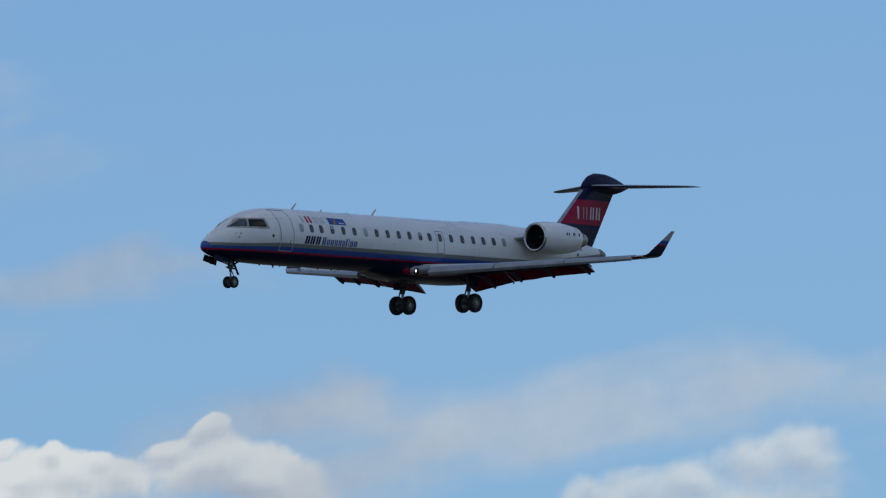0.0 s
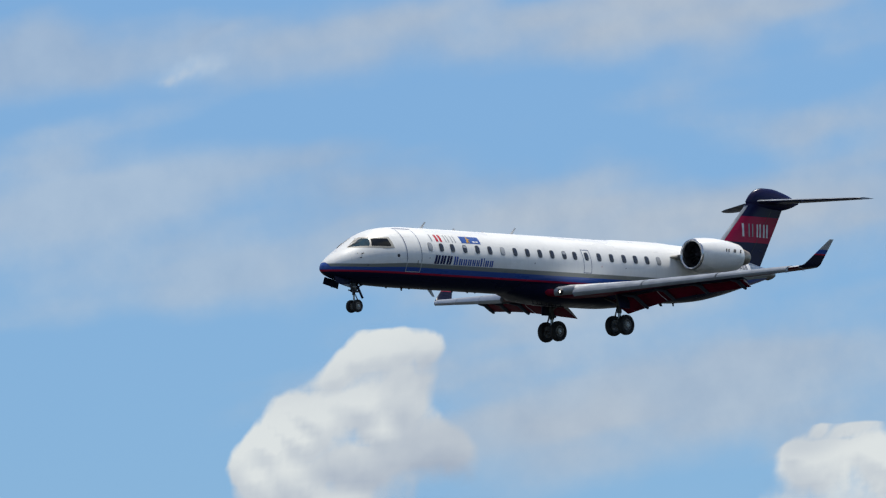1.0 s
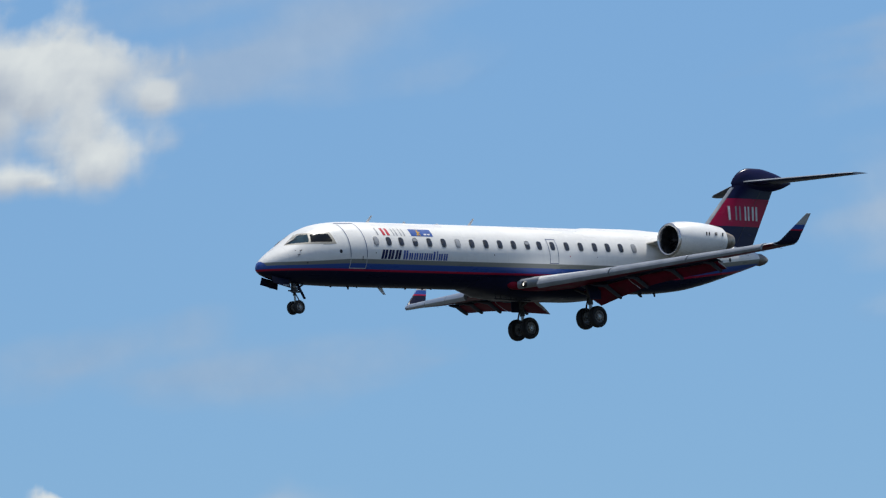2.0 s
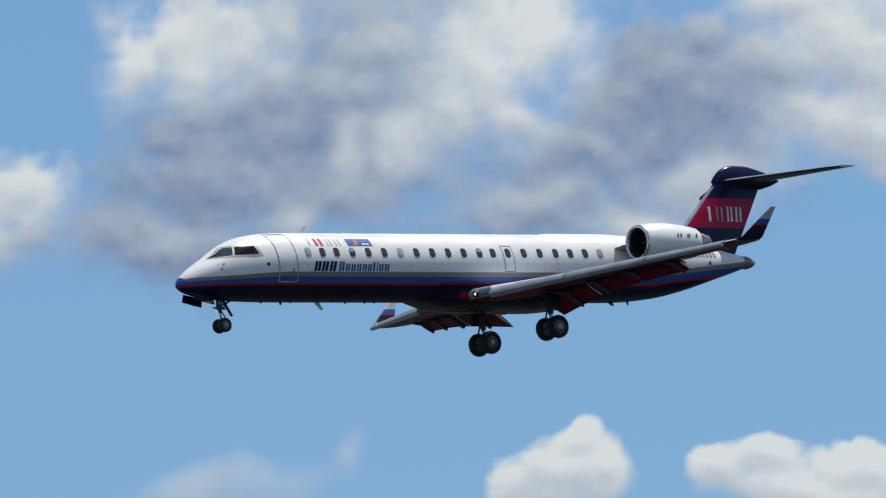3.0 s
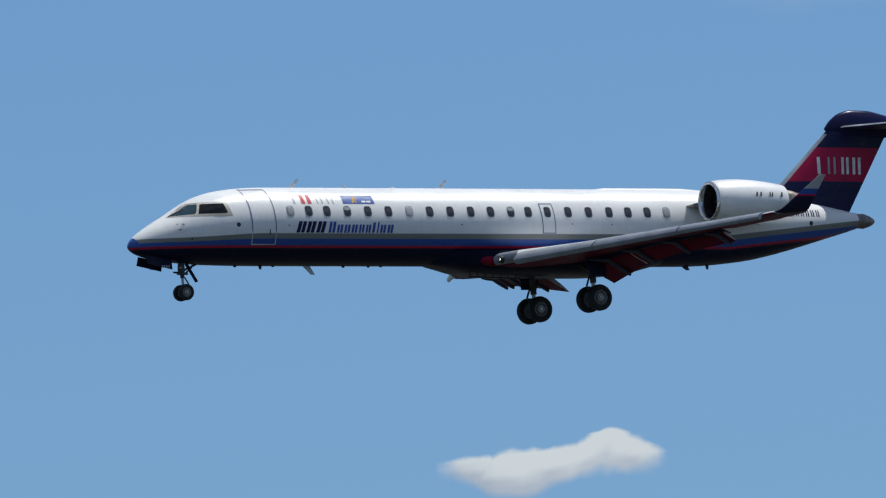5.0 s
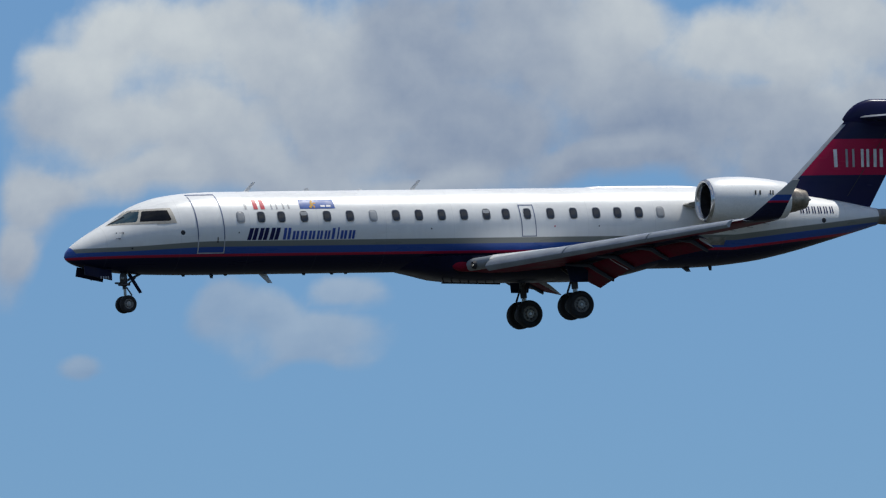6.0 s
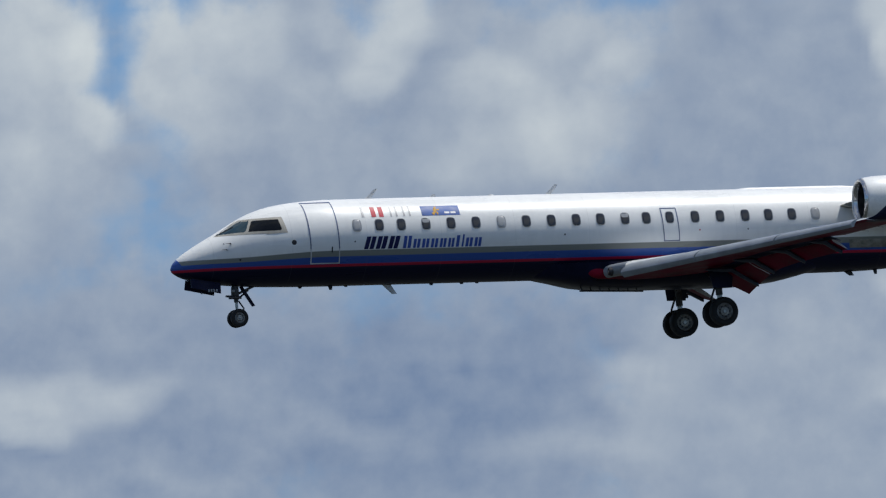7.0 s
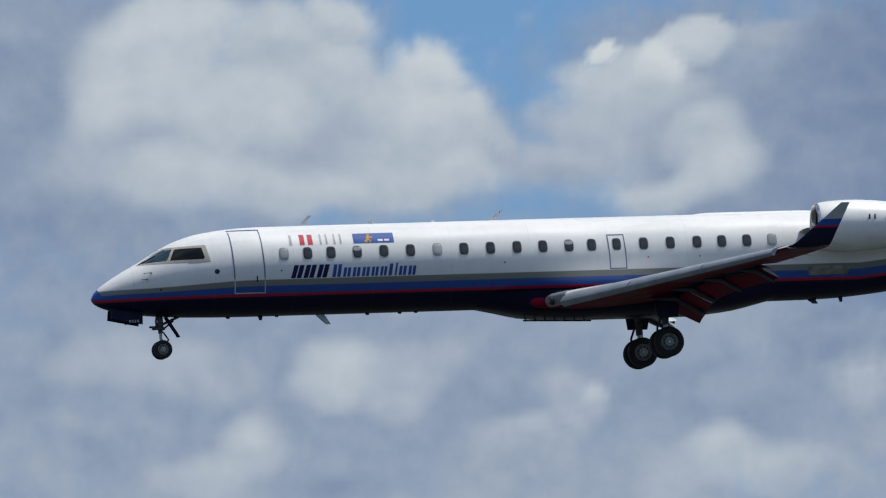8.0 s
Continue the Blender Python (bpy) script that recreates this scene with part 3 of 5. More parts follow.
cloud('broken grey-white stratocumulus cloud with bright lobes', 1, 0.25, 4574, 'sheet',
      [(23.81, 7.30, 0.16, 0.16, 0.77), (23.99, 7.48, 0.22, 0.18, 0.85), (24.19, 7.41, 0.27, 0.18, 0.83), (23.87, 7.14, 0.27, 0.14, 0.70), (23.69, 7.17, 0.16, 0.12, 0.51), (24.28, 7.14, 0.35, 0.16, 0.65), (24.60, 7.41, 0.35, 0.24, 0.65), (24.84, 7.16, 0.37, 0.22, 0.46), (24.48, 6.99, 0.51, 0.12, 0.48), (24.07, 6.97, 0.31, 0.10, 0.65), (25.09, 7.31, 0.31, 0.29, 0.32), (25.31, 7.10, 0.41, 0.22, 0.29), (25.53, 7.37, 0.35, 0.20, 0.39), (25.79, 7.26, 0.27, 0.16, 0.46), (25.80, 7.44, 0.24, 0.12, 0.70), (26.24, 7.32, 0.29, 0.16, 0.75), (26.49, 7.27, 0.24, 0.14, 0.75), (26.03, 7.10, 0.41, 0.18, 0.29)],
      [(26.44, 7.02, 0.37, 0.16, 0.34), (26.70, 7.36, 0.22, 0.16, 0.70), (25.81, 6.93, 0.45, 0.10, 0.34), (26.64, 7.08, 0.24, 0.16, 0.49), (24.99, 6.93, 0.51, 0.08, 0.46), (23.59, 6.90, 0.12, 0.12, 0.54), (23.54, 6.70, 0.10, 0.14, 0.46), (23.68, 6.94, 0.16, 0.08, 0.51), (27.15, 7.25, 0.41, 0.18, 0.54), (27.46, 7.36, 0.31, 0.14, 0.54), (27.24, 7.08, 0.31, 0.10, 0.44)])
cloud('broken grey-white stratocumulus cloud with bright lobes', 0.55, 0.25, 4556, 'sheet',
      [(24.64, 6.35, 0.21, 0.09, 0.49), (24.50, 6.44, 0.15, 0.10, 0.49), (24.81, 6.53, 0.13, 0.07, 0.54), (24.65, 6.28, 0.19, 0.05, 0.46), (24.38, 6.48, 0.10, 0.10, 0.39), (23.84, 6.37, 0.10, 0.04, 0.34)])
cloud('white cumulus cloud with grey folds, far off in the sky', 1, 0, 4538, 'heap',
      [(31.31, 5.86, 0.17, 0.08, 0.90), (31.18, 5.85, 0.12, 0.07, 0.85), (31.47, 5.81, 0.15, 0.08, 0.85), (31.04, 5.81, 0.15, 0.08, 0.75)])
cloud('broken grey-white stratocumulus cloud with bright lobes', 0.75, 0.25, 4520, 'sheet',
      [(33.90, 7.43, 0.47, 0.09, 0.49), (33.57, 7.43, 0.14, 0.05, 0.73), (33.65, 7.51, 0.08, 0.09, 0.75), (33.63, 7.58, 0.07, 0.06, 0.75), (33.81, 7.41, 0.15, 0.05, 0.68), (34.02, 7.44, 0.12, 0.07, 0.68), (34.11, 7.53, 0.10, 0.07, 0.73), (34.31, 7.51, 0.13, 0.07, 0.54), (34.40, 7.48, 0.06, 0.05, 0.46), (34.18, 7.41, 0.16, 0.04, 0.44)])
cloud('thin torn wisp of pale cloud', 0.272, 0.8, 4502, 'sheet',
      [(32.26, 7.59, 0.29, 0.12, 0.67), (32.46, 7.56, 0.16, 0.09, 0.62), (32.71, 7.59, 0.13, 0.07, 0.42), (34.54, 6.09, 0.16, 0.07, 0.62), (34.94, 7.26, 0.13, 0.08, 0.42)])
cloud('thin torn wisp of pale cloud', 0.272, 0.8, 4484, 'sheet',
      [(35.66, 7.47, 0.13, 0.09, 0.72), (35.37, 7.53, 0.13, 0.09, 0.52), (34.94, 7.53, 0.13, 0.11, 0.62), (35.56, 7.32, 0.11, 0.16, 0.62), (34.84, 7.25, 0.16, 0.08, 0.52), (35.23, 7.29, 0.16, 0.11, 0.42), (36.02, 7.31, 0.16, 0.13, 0.42), (35.47, 7.48, 0.24, 0.08, 0.42)])
cloud('white cumulus cloud with grey folds, far off in the sky', 0.92, 0.6, 4466, 'heap',
      [(37.24, 7.42, 0.86, 0.33, 0.62), (37.86, 7.47, 0.67, 0.22, 0.55), (36.95, 7.40, 0.35, 0.27, 0.75), (37.20, 7.53, 0.31, 0.16, 0.85), (37.45, 7.55, 0.27, 0.12, 0.85), (37.02, 7.25, 0.37, 0.14, 0.60), (37.48, 7.37, 0.35, 0.16, 0.60), (37.81, 7.43, 0.37, 0.18, 0.60), (37.98, 7.52, 0.35, 0.12, 0.65), (37.68, 7.27, 0.31, 0.08, 0.45), (38.27, 7.55, 0.27, 0.08, 0.50), (36.45, 7.39, 0.18, 0.14, 0.78), (36.60, 7.48, 0.20, 0.12, 0.87), (36.72, 7.29, 0.27, 0.14, 0.67), (36.97, 7.36, 0.31, 0.18, 0.77), (37.08, 7.45, 0.24, 0.12, 0.82), (36.91, 7.38, 0.61, 0.24, 0.68), (37.42, 7.35, 0.41, 0.17, 0.68)],
      [(37.29, 7.52, 0.51, 0.12, 0.75)])
cloud('thin torn wisp of pale cloud', 0.357, 0.8, 4448, 'sheet',
      [(37.38, 6.28, 0.12, 0.09, 0.72), (37.66, 6.25, 0.12, 0.11, 0.72), (37.58, 6.14, 0.21, 0.08, 0.67), (37.81, 6.25, 0.19, 0.08, 0.57), (37.48, 6.20, 0.08, 0.08, 0.62), (39.81, 5.78, 0.24, 0.13, 0.52), (37.30, 6.03, 0.21, 0.11, 0.35), (36.90, 6.51, 0.19, 0.08, 0.40)])
cloud('white cumulus cloud with grey folds, far off in the sky', 1, 0.3, 4430, 'heap',
      [(38.65, 6.95, 0.86, 0.31, 0.62), (38.37, 7.03, 0.41, 0.29, 0.75), (38.50, 7.23, 0.22, 0.16, 0.92), (38.38, 7.21, 0.12, 0.12, 0.92), (38.25, 7.10, 0.27, 0.18, 0.82), (38.63, 7.26, 0.12, 0.10, 0.87), (38.76, 7.05, 0.33, 0.18, 0.74), (39.06, 6.99, 0.27, 0.16, 0.74), (39.31, 6.95, 0.18, 0.16, 0.82), (39.17, 7.00, 0.10, 0.10, 0.82), (37.95, 6.99, 0.20, 0.18, 0.77), (37.82, 6.88, 0.12, 0.12, 0.77), (38.07, 6.86, 0.31, 0.16, 0.67), (38.54, 6.86, 0.53, 0.16, 0.52), (39.05, 6.79, 0.45, 0.14, 0.47)])
cloud('white cumulus cloud with grey folds, far off in the sky', 1, 0.4, 4412, 'heap',
      [(40.45, 7.13, 0.98, 0.47, 0.18), (41.75, 7.13, 0.78, 0.41, 0.20), (40.65, 7.73, 1.02, 0.31, 0.60), (39.91, 7.42, 0.29, 0.22, 0.88), (39.70, 7.35, 0.14, 0.16, 0.88), (40.10, 7.47, 0.20, 0.18, 0.82), (40.33, 7.23, 0.41, 0.35, 0.20), (40.03, 6.96, 0.53, 0.27, 0.16), (39.77, 6.75, 0.45, 0.20, 0.24), (40.40, 6.90, 0.41, 0.22, 0.32), (40.63, 7.36, 0.33, 0.27, 0.42), (40.99, 7.32, 0.27, 0.27, 0.92), (41.17, 7.43, 0.22, 0.20, 0.97), (40.82, 7.15, 0.18, 0.18, 0.77), (40.69, 7.07, 0.10, 0.12, 0.77), (40.49, 7.04, 0.10, 0.10, 0.72), (40.23, 6.85, 0.12, 0.08, 0.62), (41.61, 7.20, 0.41, 0.22, 0.15)],
      [(41.33, 6.99, 0.41, 0.22, 0.20), (41.76, 7.36, 0.24, 0.16, 0.22), (41.11, 6.82, 0.41, 0.16, 0.32), (41.96, 7.24, 0.22, 0.16, 0.32), (42.23, 7.35, 0.27, 0.22, 0.85), (42.15, 7.05, 0.27, 0.14, 0.72), (41.73, 6.91, 0.37, 0.12, 0.57), (41.48, 6.78, 0.27, 0.10, 0.62), (42.83, 7.16, 0.88, 0.35, 0.62), (41.16, 7.37, 0.16, 0.24, 0.97), (41.08, 7.13, 0.12, 0.12, 0.80), (42.24, 7.28, 0.31, 0.22, 0.72), (42.31, 7.03, 0.41, 0.18, 0.77), (42.63, 7.30, 0.33, 0.24, 0.77), (42.83, 7.04, 0.37, 0.20, 0.74), (43.14, 7.19, 0.35, 0.27, 0.82), (43.34, 6.95, 0.22, 0.16, 0.82), (43.08, 6.86, 0.20, 0.08, 0.77)],
      [(42.51, 6.87, 0.31, 0.10, 0.62), (42.13, 7.49, 0.29, 0.12, 0.82), (43.51, 7.15, 0.12, 0.12, 0.82), (42.93, 7.14, 0.12, 0.12, 0.52), (41.28, 7.02, 0.31, 0.16, 0.20), (41.19, 6.84, 0.31, 0.12, 0.25), (41.71, 7.26, 0.27, 0.16, 0.15)])
cloud('white cumulus cloud with grey folds, far off in the sky', 1, 0.05, 4394, 'heap',
      [(41.18, 5.96, 0.08, 0.09, 0.92), (41.14, 5.84, 0.15, 0.15, 0.82), (41.28, 5.83, 0.13, 0.13, 0.82), (41.02, 5.81, 0.13, 0.12, 0.82), (41.92, 5.86, 0.19, 0.11, 0.92), (41.73, 5.81, 0.17, 0.11, 0.87), (42.25, 5.83, 0.21, 0.12, 0.96), (42.41, 5.78, 0.13, 0.12, 0.92), (42.08, 5.73, 0.46, 0.12, 0.82), (43.14, 5.62, 0.11, 0.06, 0.80), (42.73, 5.62, 0.09, 0.04, 0.80)])
cloud('thin torn wisp of pale cloud', 0.425, 0.8, 4376, 'sheet',
      [(40.03, 5.84, 0.40, 0.11, 0.67), (40.42, 5.90, 0.07, 0.11, 0.62), (39.82, 5.83, 0.24, 0.08, 0.62)])
cloud('thin milky veil of cloud across blue sky', 0.4375, 0.5, 4358, 'streak',
      [(43.97, 7.30, 0.70, 0.21, 0.50), (43.98, 5.61, 0.23, 0.12, 0.60), (43.70, 6.14, 0.82, 0.18, 0.40)])
cloud('white cumulus cloud with grey folds, far off in the sky', 1, 0, 4340, 'heap',
      [(47.83, 6.00, 0.12, 0.10, 0.97), (47.65, 5.95, 0.09, 0.09, 0.97), (47.73, 5.99, 0.10, 0.09, 0.95), (47.72, 5.83, 0.20, 0.16, 0.85), (47.88, 5.82, 0.14, 0.19, 0.72), (47.94, 5.98, 0.07, 0.08, 0.80), (47.57, 5.77, 0.11, 0.12, 0.85), (47.49, 5.70, 0.10, 0.10, 0.90), (47.38, 5.66, 0.09, 0.07, 0.95), (47.32, 5.58, 0.09, 0.10, 0.85), (47.48, 5.55, 0.18, 0.12, 0.75), (47.73, 5.60, 0.25, 0.16, 0.60), (47.79, 5.72, 0.10, 0.10, 0.80), (47.97, 5.65, 0.11, 0.16, 0.50), (47.60, 5.48, 0.32, 0.11, 0.75)])
cloud('white cumulus cloud with grey folds, far off in the sky', 1, 0.05, 4322, 'heap',
      [(49.33, 5.60, 0.07, 0.05, 0.95), (49.50, 5.64, 0.07, 0.05, 0.97), (49.42, 5.67, 0.06, 0.04, 0.97), (49.75, 5.58, 0.09, 0.06, 0.95), (49.90, 5.59, 0.08, 0.05, 0.97), (50.00, 5.58, 0.07, 0.05, 0.95), (50.22, 5.54, 0.07, 0.05, 0.95), (50.40, 5.53, 0.08, 0.05, 0.92), (50.65, 5.53, 0.07, 0.05, 0.80), (50.73, 5.58, 0.06, 0.05, 0.80), (49.42, 5.57, 0.17, 0.10, 0.97), (49.62, 5.52, 0.21, 0.11, 0.92), (49.93, 5.51, 0.19, 0.11, 0.97), (50.11, 5.46, 0.19, 0.10, 0.87), (50.31, 5.46, 0.19, 0.10, 0.92), (50.50, 5.44, 0.15, 0.10, 0.87), (50.74, 5.45, 0.16, 0.10, 0.72), (50.95, 5.40, 0.17, 0.12, 0.72)],
      [(50.02, 5.38, 0.86, 0.13, 0.77), (50.92, 5.37, 0.25, 0.10, 0.50)])
cloud('white cumulus cloud with grey folds, far off in the sky', 0.75, 0.45, 4304, 'heap',
      [(52.25, 5.29, 0.22, 0.11, 0.67), (52.50, 5.31, 0.24, 0.12, 0.70), (52.75, 5.37, 0.22, 0.14, 0.74), (52.95, 5.39, 0.20, 0.15, 0.70), (52.66, 5.25, 0.51, 0.10, 0.65), (52.13, 5.31, 0.10, 0.08, 0.65)])
cloud('thin milky veil of cloud across blue sky', 0.525, 0.5, 4286, 'streak',
      [(48.06, 7.18, 1.64, 0.21, 0.50), (48.99, 6.58, 1.17, 0.18, 0.45), (46.73, 6.65, 0.77, 0.34, 0.60), (47.23, 6.40, 0.70, 0.21, 0.55), (47.08, 7.09, 0.06, 0.05, 0.70), (47.14, 7.14, 0.07, 0.05, 0.75), (47.20, 7.18, 0.06, 0.05, 0.75), (47.25, 7.21, 0.05, 0.04, 0.65), (46.63, 7.21, 0.35, 0.18, 0.45), (47.86, 6.64, 0.70, 0.18, 0.40), (48.22, 5.66, 0.59, 0.18, 0.50)])
cloud('thin milky veil of cloud across blue sky', 0.6875, 0.5, 4268, 'streak',
      [(48.53, 6.33, 0.99, 0.34, 0.55), (49.15, 6.44, 0.59, 0.18, 0.50), (49.39, 6.84, 0.77, 0.15, 0.50), (48.57, 7.26, 0.99, 0.18, 0.50), (48.92, 5.84, 1.31, 0.24, 0.50), (51.06, 5.60, 0.59, 0.18, 0.40)])
cloud('thin milky veil of cloud across blue sky', 0.625, 0.5, 4250, 'streak',
      [(51.96, 5.57, 1.17, 0.18, 0.60), (52.78, 5.69, 0.77, 0.18, 0.60), (50.35, 6.17, 0.59, 0.12, 0.40), (51.03, 5.45, 0.70, 0.15, 0.50)])


def shade_cloud():
    """An unseen cloud, added high over the approach so that the airliner starts in thin shade."""
    k = Mat("shade_vapour")
    k.finish((0.85, 0.86, 0.88), 1.0, 0, 0, 0.0)
    tr, mx = k.t.nodes.new("ShaderNodeBsdfTransparent"), k.t.nodes.new("ShaderNodeMixShader")
    k.put(mx.inputs[0], k.ramp(k.noise(0.03, 4), 0.3, 0.7, 0.52, 0.72))
    k.t.links.new(tr.outputs[0], mx.inputs[1])
    k.t.links.new(k.b.outputs[0], mx.inputs[2])
    k.t.links.new(mx.outputs[0], k.t.nodes["Material Output"].inputs[0])
    rnd = random.Random(5)
    # set on the sun's line, so its shadow falls on the starting point
    mid = Vector((660, 470, 80)) + SUN * 2500
    bm = bmesh.new()
    for i in range(16):
        a, q = 2.399 * i, math.sqrt(i / 16)
        r = rnd.uniform(38, 60) * (1.25 - .5 * q)
        at = mid + Vector((92 * q * math.cos(a), 110 * q * math.sin(a), rnd.uniform(0, 26) * (1 - q)))
        lump = bmesh.ops.create_icosphere(bm, subdivisions=3, radius=1.0)["verts"]
        for v in lump:
            n = v.co.normalized()
            g = 1 + .12 * math.sin(5 * n.x + i) * math.sin(6 * n.y + 2 * i) + .07 * math.sin(11 * n.z + 9 * n.x)
            v.co = at + Vector((n.x * r * g, n.y * r * g, n.z * r * g * (.55 if n.z > 0 else .18)))
    ob = part("cloud", bm, k.m, None, "", 180)
    tagged(ob, "unseen white cloud above the approach path, added to shade its start", "cloud", "clouds", "structure")


shade_cloud()


# ---- the airliner ----
airliner = tagged(new("airliner"), "white regional jet with navy belly, wheels and flaps down, in flight", "airplane")

HX = (0.0, .05, .12, .35, .57, 1.0, 1.5, 2.0, 2.47, 2.9, 3.27, 4.23, 5.1, 6, 21, 22.5, 24.5, 26, 27, 28, 29.04, 29.5)
h_top = curve(HX, (-.72, -.60, -.50, -.30, -.155, .105, .37, .665, .91, 1.065, 1.165, 1.295, 1.34, 1.345, 1.34, 1.33, 1.25, 1.10, .95, .80, .6, .52))
h_bot = curve(HX, (-.72, -.82, -.88, -1.0, -1.07, -1.17, -1.24, -1.29, -1.32, -1.34, -1.35, -1.37, -1.375, -1.375, -1.375, -1.36, -1.2, -.92, -.67, -.4, -.12, 0.02))
h_wide = curve(HX, (0.01, .12, .2, .38, .50, .70, .89, 1.04, 1.14, 1.21, 1.26, 1.33, 1.345, 1.35, 1.35, 1.33, 1.2, 1.02, .86, .68, .46, .36))
h_mid = curve(HX, (-.72, -.71, -.70, -.66, -.62, -.52, -.42, -.32, -.25, -.2, -.15, -.05, 0, 0, 0, 0, 0.02, .08, .14, .2, .24, .27))


def hull_y(x, z):
    """Half width of the hull at a station and height."""
    m = h_mid(x)
    h = (h_top(x) - m) if z > m else (m - h_bot(x))
    return h_wide(x) * math.sqrt(max(0.0, 1 - ((z - m) / h) ** 2))


def hull_ring(x, n=56, grow=0.0):
    m, up, dn, w = h_mid(x), h_top(x) - h_mid(x) + grow, h_mid(x) - h_bot(x) + grow, h_wide(x) + grow
    return [(x, w * math.cos(a), m + (up if math.sin(a) > 0 else dn) * math.sin(a)) for a in (2 * math.pi * i / n for i in range(n))]


def on_hull(x, z, side=-1, off=0.0):
    return Vector((x, side * (hull_y(x, z) + off), z))


def hull_patch(c, off, side=-1, nx=6, nz=6, bm=None, lip=0.004):
    """A plate laid on the hull: corners (x, z) from lower front round to upper front, with its rim turned in."""
    bm = bm or bmesh.new()
    rows = []
    for j in range(nz + 1):
        row = []
        for i in range(nx + 1):
            u, v = i / nx, j / nz
            x = (c[0][0] * (1 - u) + c[1][0] * u) * (1 - v) + (c[3][0] * (1 - u) + c[2][0] * u) * v
            z = (c[0][1] * (1 - u) + c[1][1] * u) * (1 - v) + (c[3][1] * (1 - u) + c[2][1] * u) * v
            edge = (i in (0, nx) or j in (0, nz)) and nx > 2 and nz > 2
            row.append(on_hull(x, z, side, min(lip, off) if edge else off))
        rows.append(row)
    return loft(rows, False, bm, closed=False)


def hull_oval(x, z, hw, hh, off, side=-1, power=3.6, inner=0.0, n=28, lean=0.0, bm=None):
    """A rounded pane (or, with inner, a rounded ring) laid on the hull."""
    bm = bm or bmesh.new()
    rings = []
    for s in ((1.0, 0.93, 0.5, 0.08) if inner == 0 else (1.0, 1 - (1 - inner) * 0.5, inner)):
        ring = []
        for i in range(n):
            a = 2 * math.pi * i / n
            cu, cv = math.cos(a), math.sin(a)
            k = (abs(cu) ** power + abs(cv) ** power) ** (-1 / power)
            dx, dz = cu * k * hw * s, cv * k * hh * s
            ring.append(on_hull(x + dx + lean * dz, z + dz, side, off if (s < 1.0 and (inner == 0 or s > inner)) else off * 0.3))
        rings.append(ring)
    loft(rings, False, bm)
    if inner == 0:
        bm.faces.new(bm.verts[-n:])
    return bm


def fuselage():
    xs = [0, .02, .05, .09, .14, .2, .28, .36, .46, .57, .7, .85, 1, 1.2, 1.4, 1.6, 1.8, 2, 2.2, 2.4, 2.6, 2.8, 3, 3.25, 3.5, 3.8, 4.2, 4.6, 5.1, 6]
    xs += [7.5 + 1.5 * i for i in range(10)] + [22, 22.5, 23, 23.5, 24, 24.5, 25, 25.5, 26, 26.5, 27, 27.5, 28, 28.5, 29, 29.3]
    body = part("fuselage", loft([hull_ring(x) for x in xs]), hull_paint, airliner, "glossy white hull with blue and red cheat lines")
    rings = [hull_ring(29.3, 32, 0.004), hull_ring(29.45, 32, -0.01)]
    for x, r, z in ((29.7, .27, .26), (29.95, .19, .25), (30.1, .11, .25), (30.14, .06, .25)):
        rings.append([(x, r * math.cos(2 * math.pi * i / 32), z + r * math.sin(2 * math.pi * i / 32)) for i in range(32)])
    cone = part("tail_cone", loft(rings), cone_metal, airliner, "bare brown-grey metal exhaust cone")
    part("exhaust_port", revolve([(30.1, .075), (30.145, .075), (30.15, .05), (30.11, .04)], (0, 0, .25), n=16), dark_metal, cone)
    # belly fairing under the wing
    f_low = curve((11.4, 12.4, 13.4, 15, 18, 19.5, 21.2), (-1.28, -1.48, -1.68, -1.76, -1.76, -1.66, -1.30))
    f_wide = curve((11.4, 12.4, 13.4, 15, 18, 19.5, 21.2), (.5, 1.05, 1.38, 1.5, 1.5, 1.4, .7))
    rings = []
    for i in range(29):
        x = 11.4 + 9.8 * i / 28
        w, lo = f_wide(x), f_low(x)
        ring = []
        for j in range(33):
            u = -1 + 2 * j / 32
            ring.append((x, w * u, -0.95 + (lo + 0.95) * (1 - abs(u) ** 3.2) ** 0.55))
        ring += [(x, w * 0.5, -0.9), (x, -w * 0.5, -0.9)]
        rings.append(ring)
    part("belly_fairing", loft(rings), navy_paint, airliner, "navy wing-root belly fairing")
    # crown fairing
    rings = []
    for i in range(17):
        x = 18.6 + 4.4 * i / 16
        h = 0.055 * min(1, i / 1.5, (16 - i) / 3 + 0.05)
        rings.append([(x, .22 * math.cos(math.pi * j / 10), h_top(x) - 0.03 + (h + .02) * math.sin(math.pi * j / 10)) for j in range(11)])
    part("crown_fairing", loft(rings, False, closed=False), white_paint, airliner)
    # static port dots and small skin fittings
    for x, z, r, mt in ((3.70, -0.07, .080, dark_metal), (5.67, -.1, .025, dark_metal), (12.55, -.05, .028, dark_metal), (17.0, -.02, .025, letter_red), (18.6, -.03, .025, dark_metal), (2.0, -.55, .03, dark_metal), (1.55, -.02, .02, dark_metal), (27.05, .10, .085, dark_metal)):
        for side in (-1, 1):
            part("skin_port", hull_oval(x, z, r, r, 0.006, side, 2.0, n=14), mt, airliner)
    # side step handle under the flight-deck window, pitot probes
    for side in (-1, 1):
        part("vent_slot", hull_patch([(2.86, .22), (3.35, .245), (3.35, .29), (2.86, .265)], .006, side, 4, 2), post_tan, airliner)
        for x, z in ((1.62, -.22), (1.75, -.03)):
            p = on_hull(x, z, side)
            q = p + Vector((-.05, side * .13, 0))
            bm = rod(p, q, .018)
            rod(q, q + Vector((-.16, side * .01, -.005)), .013, .006, 10, bm)
            part("pitot_probe", bm, dark_metal, airliner)
    return body


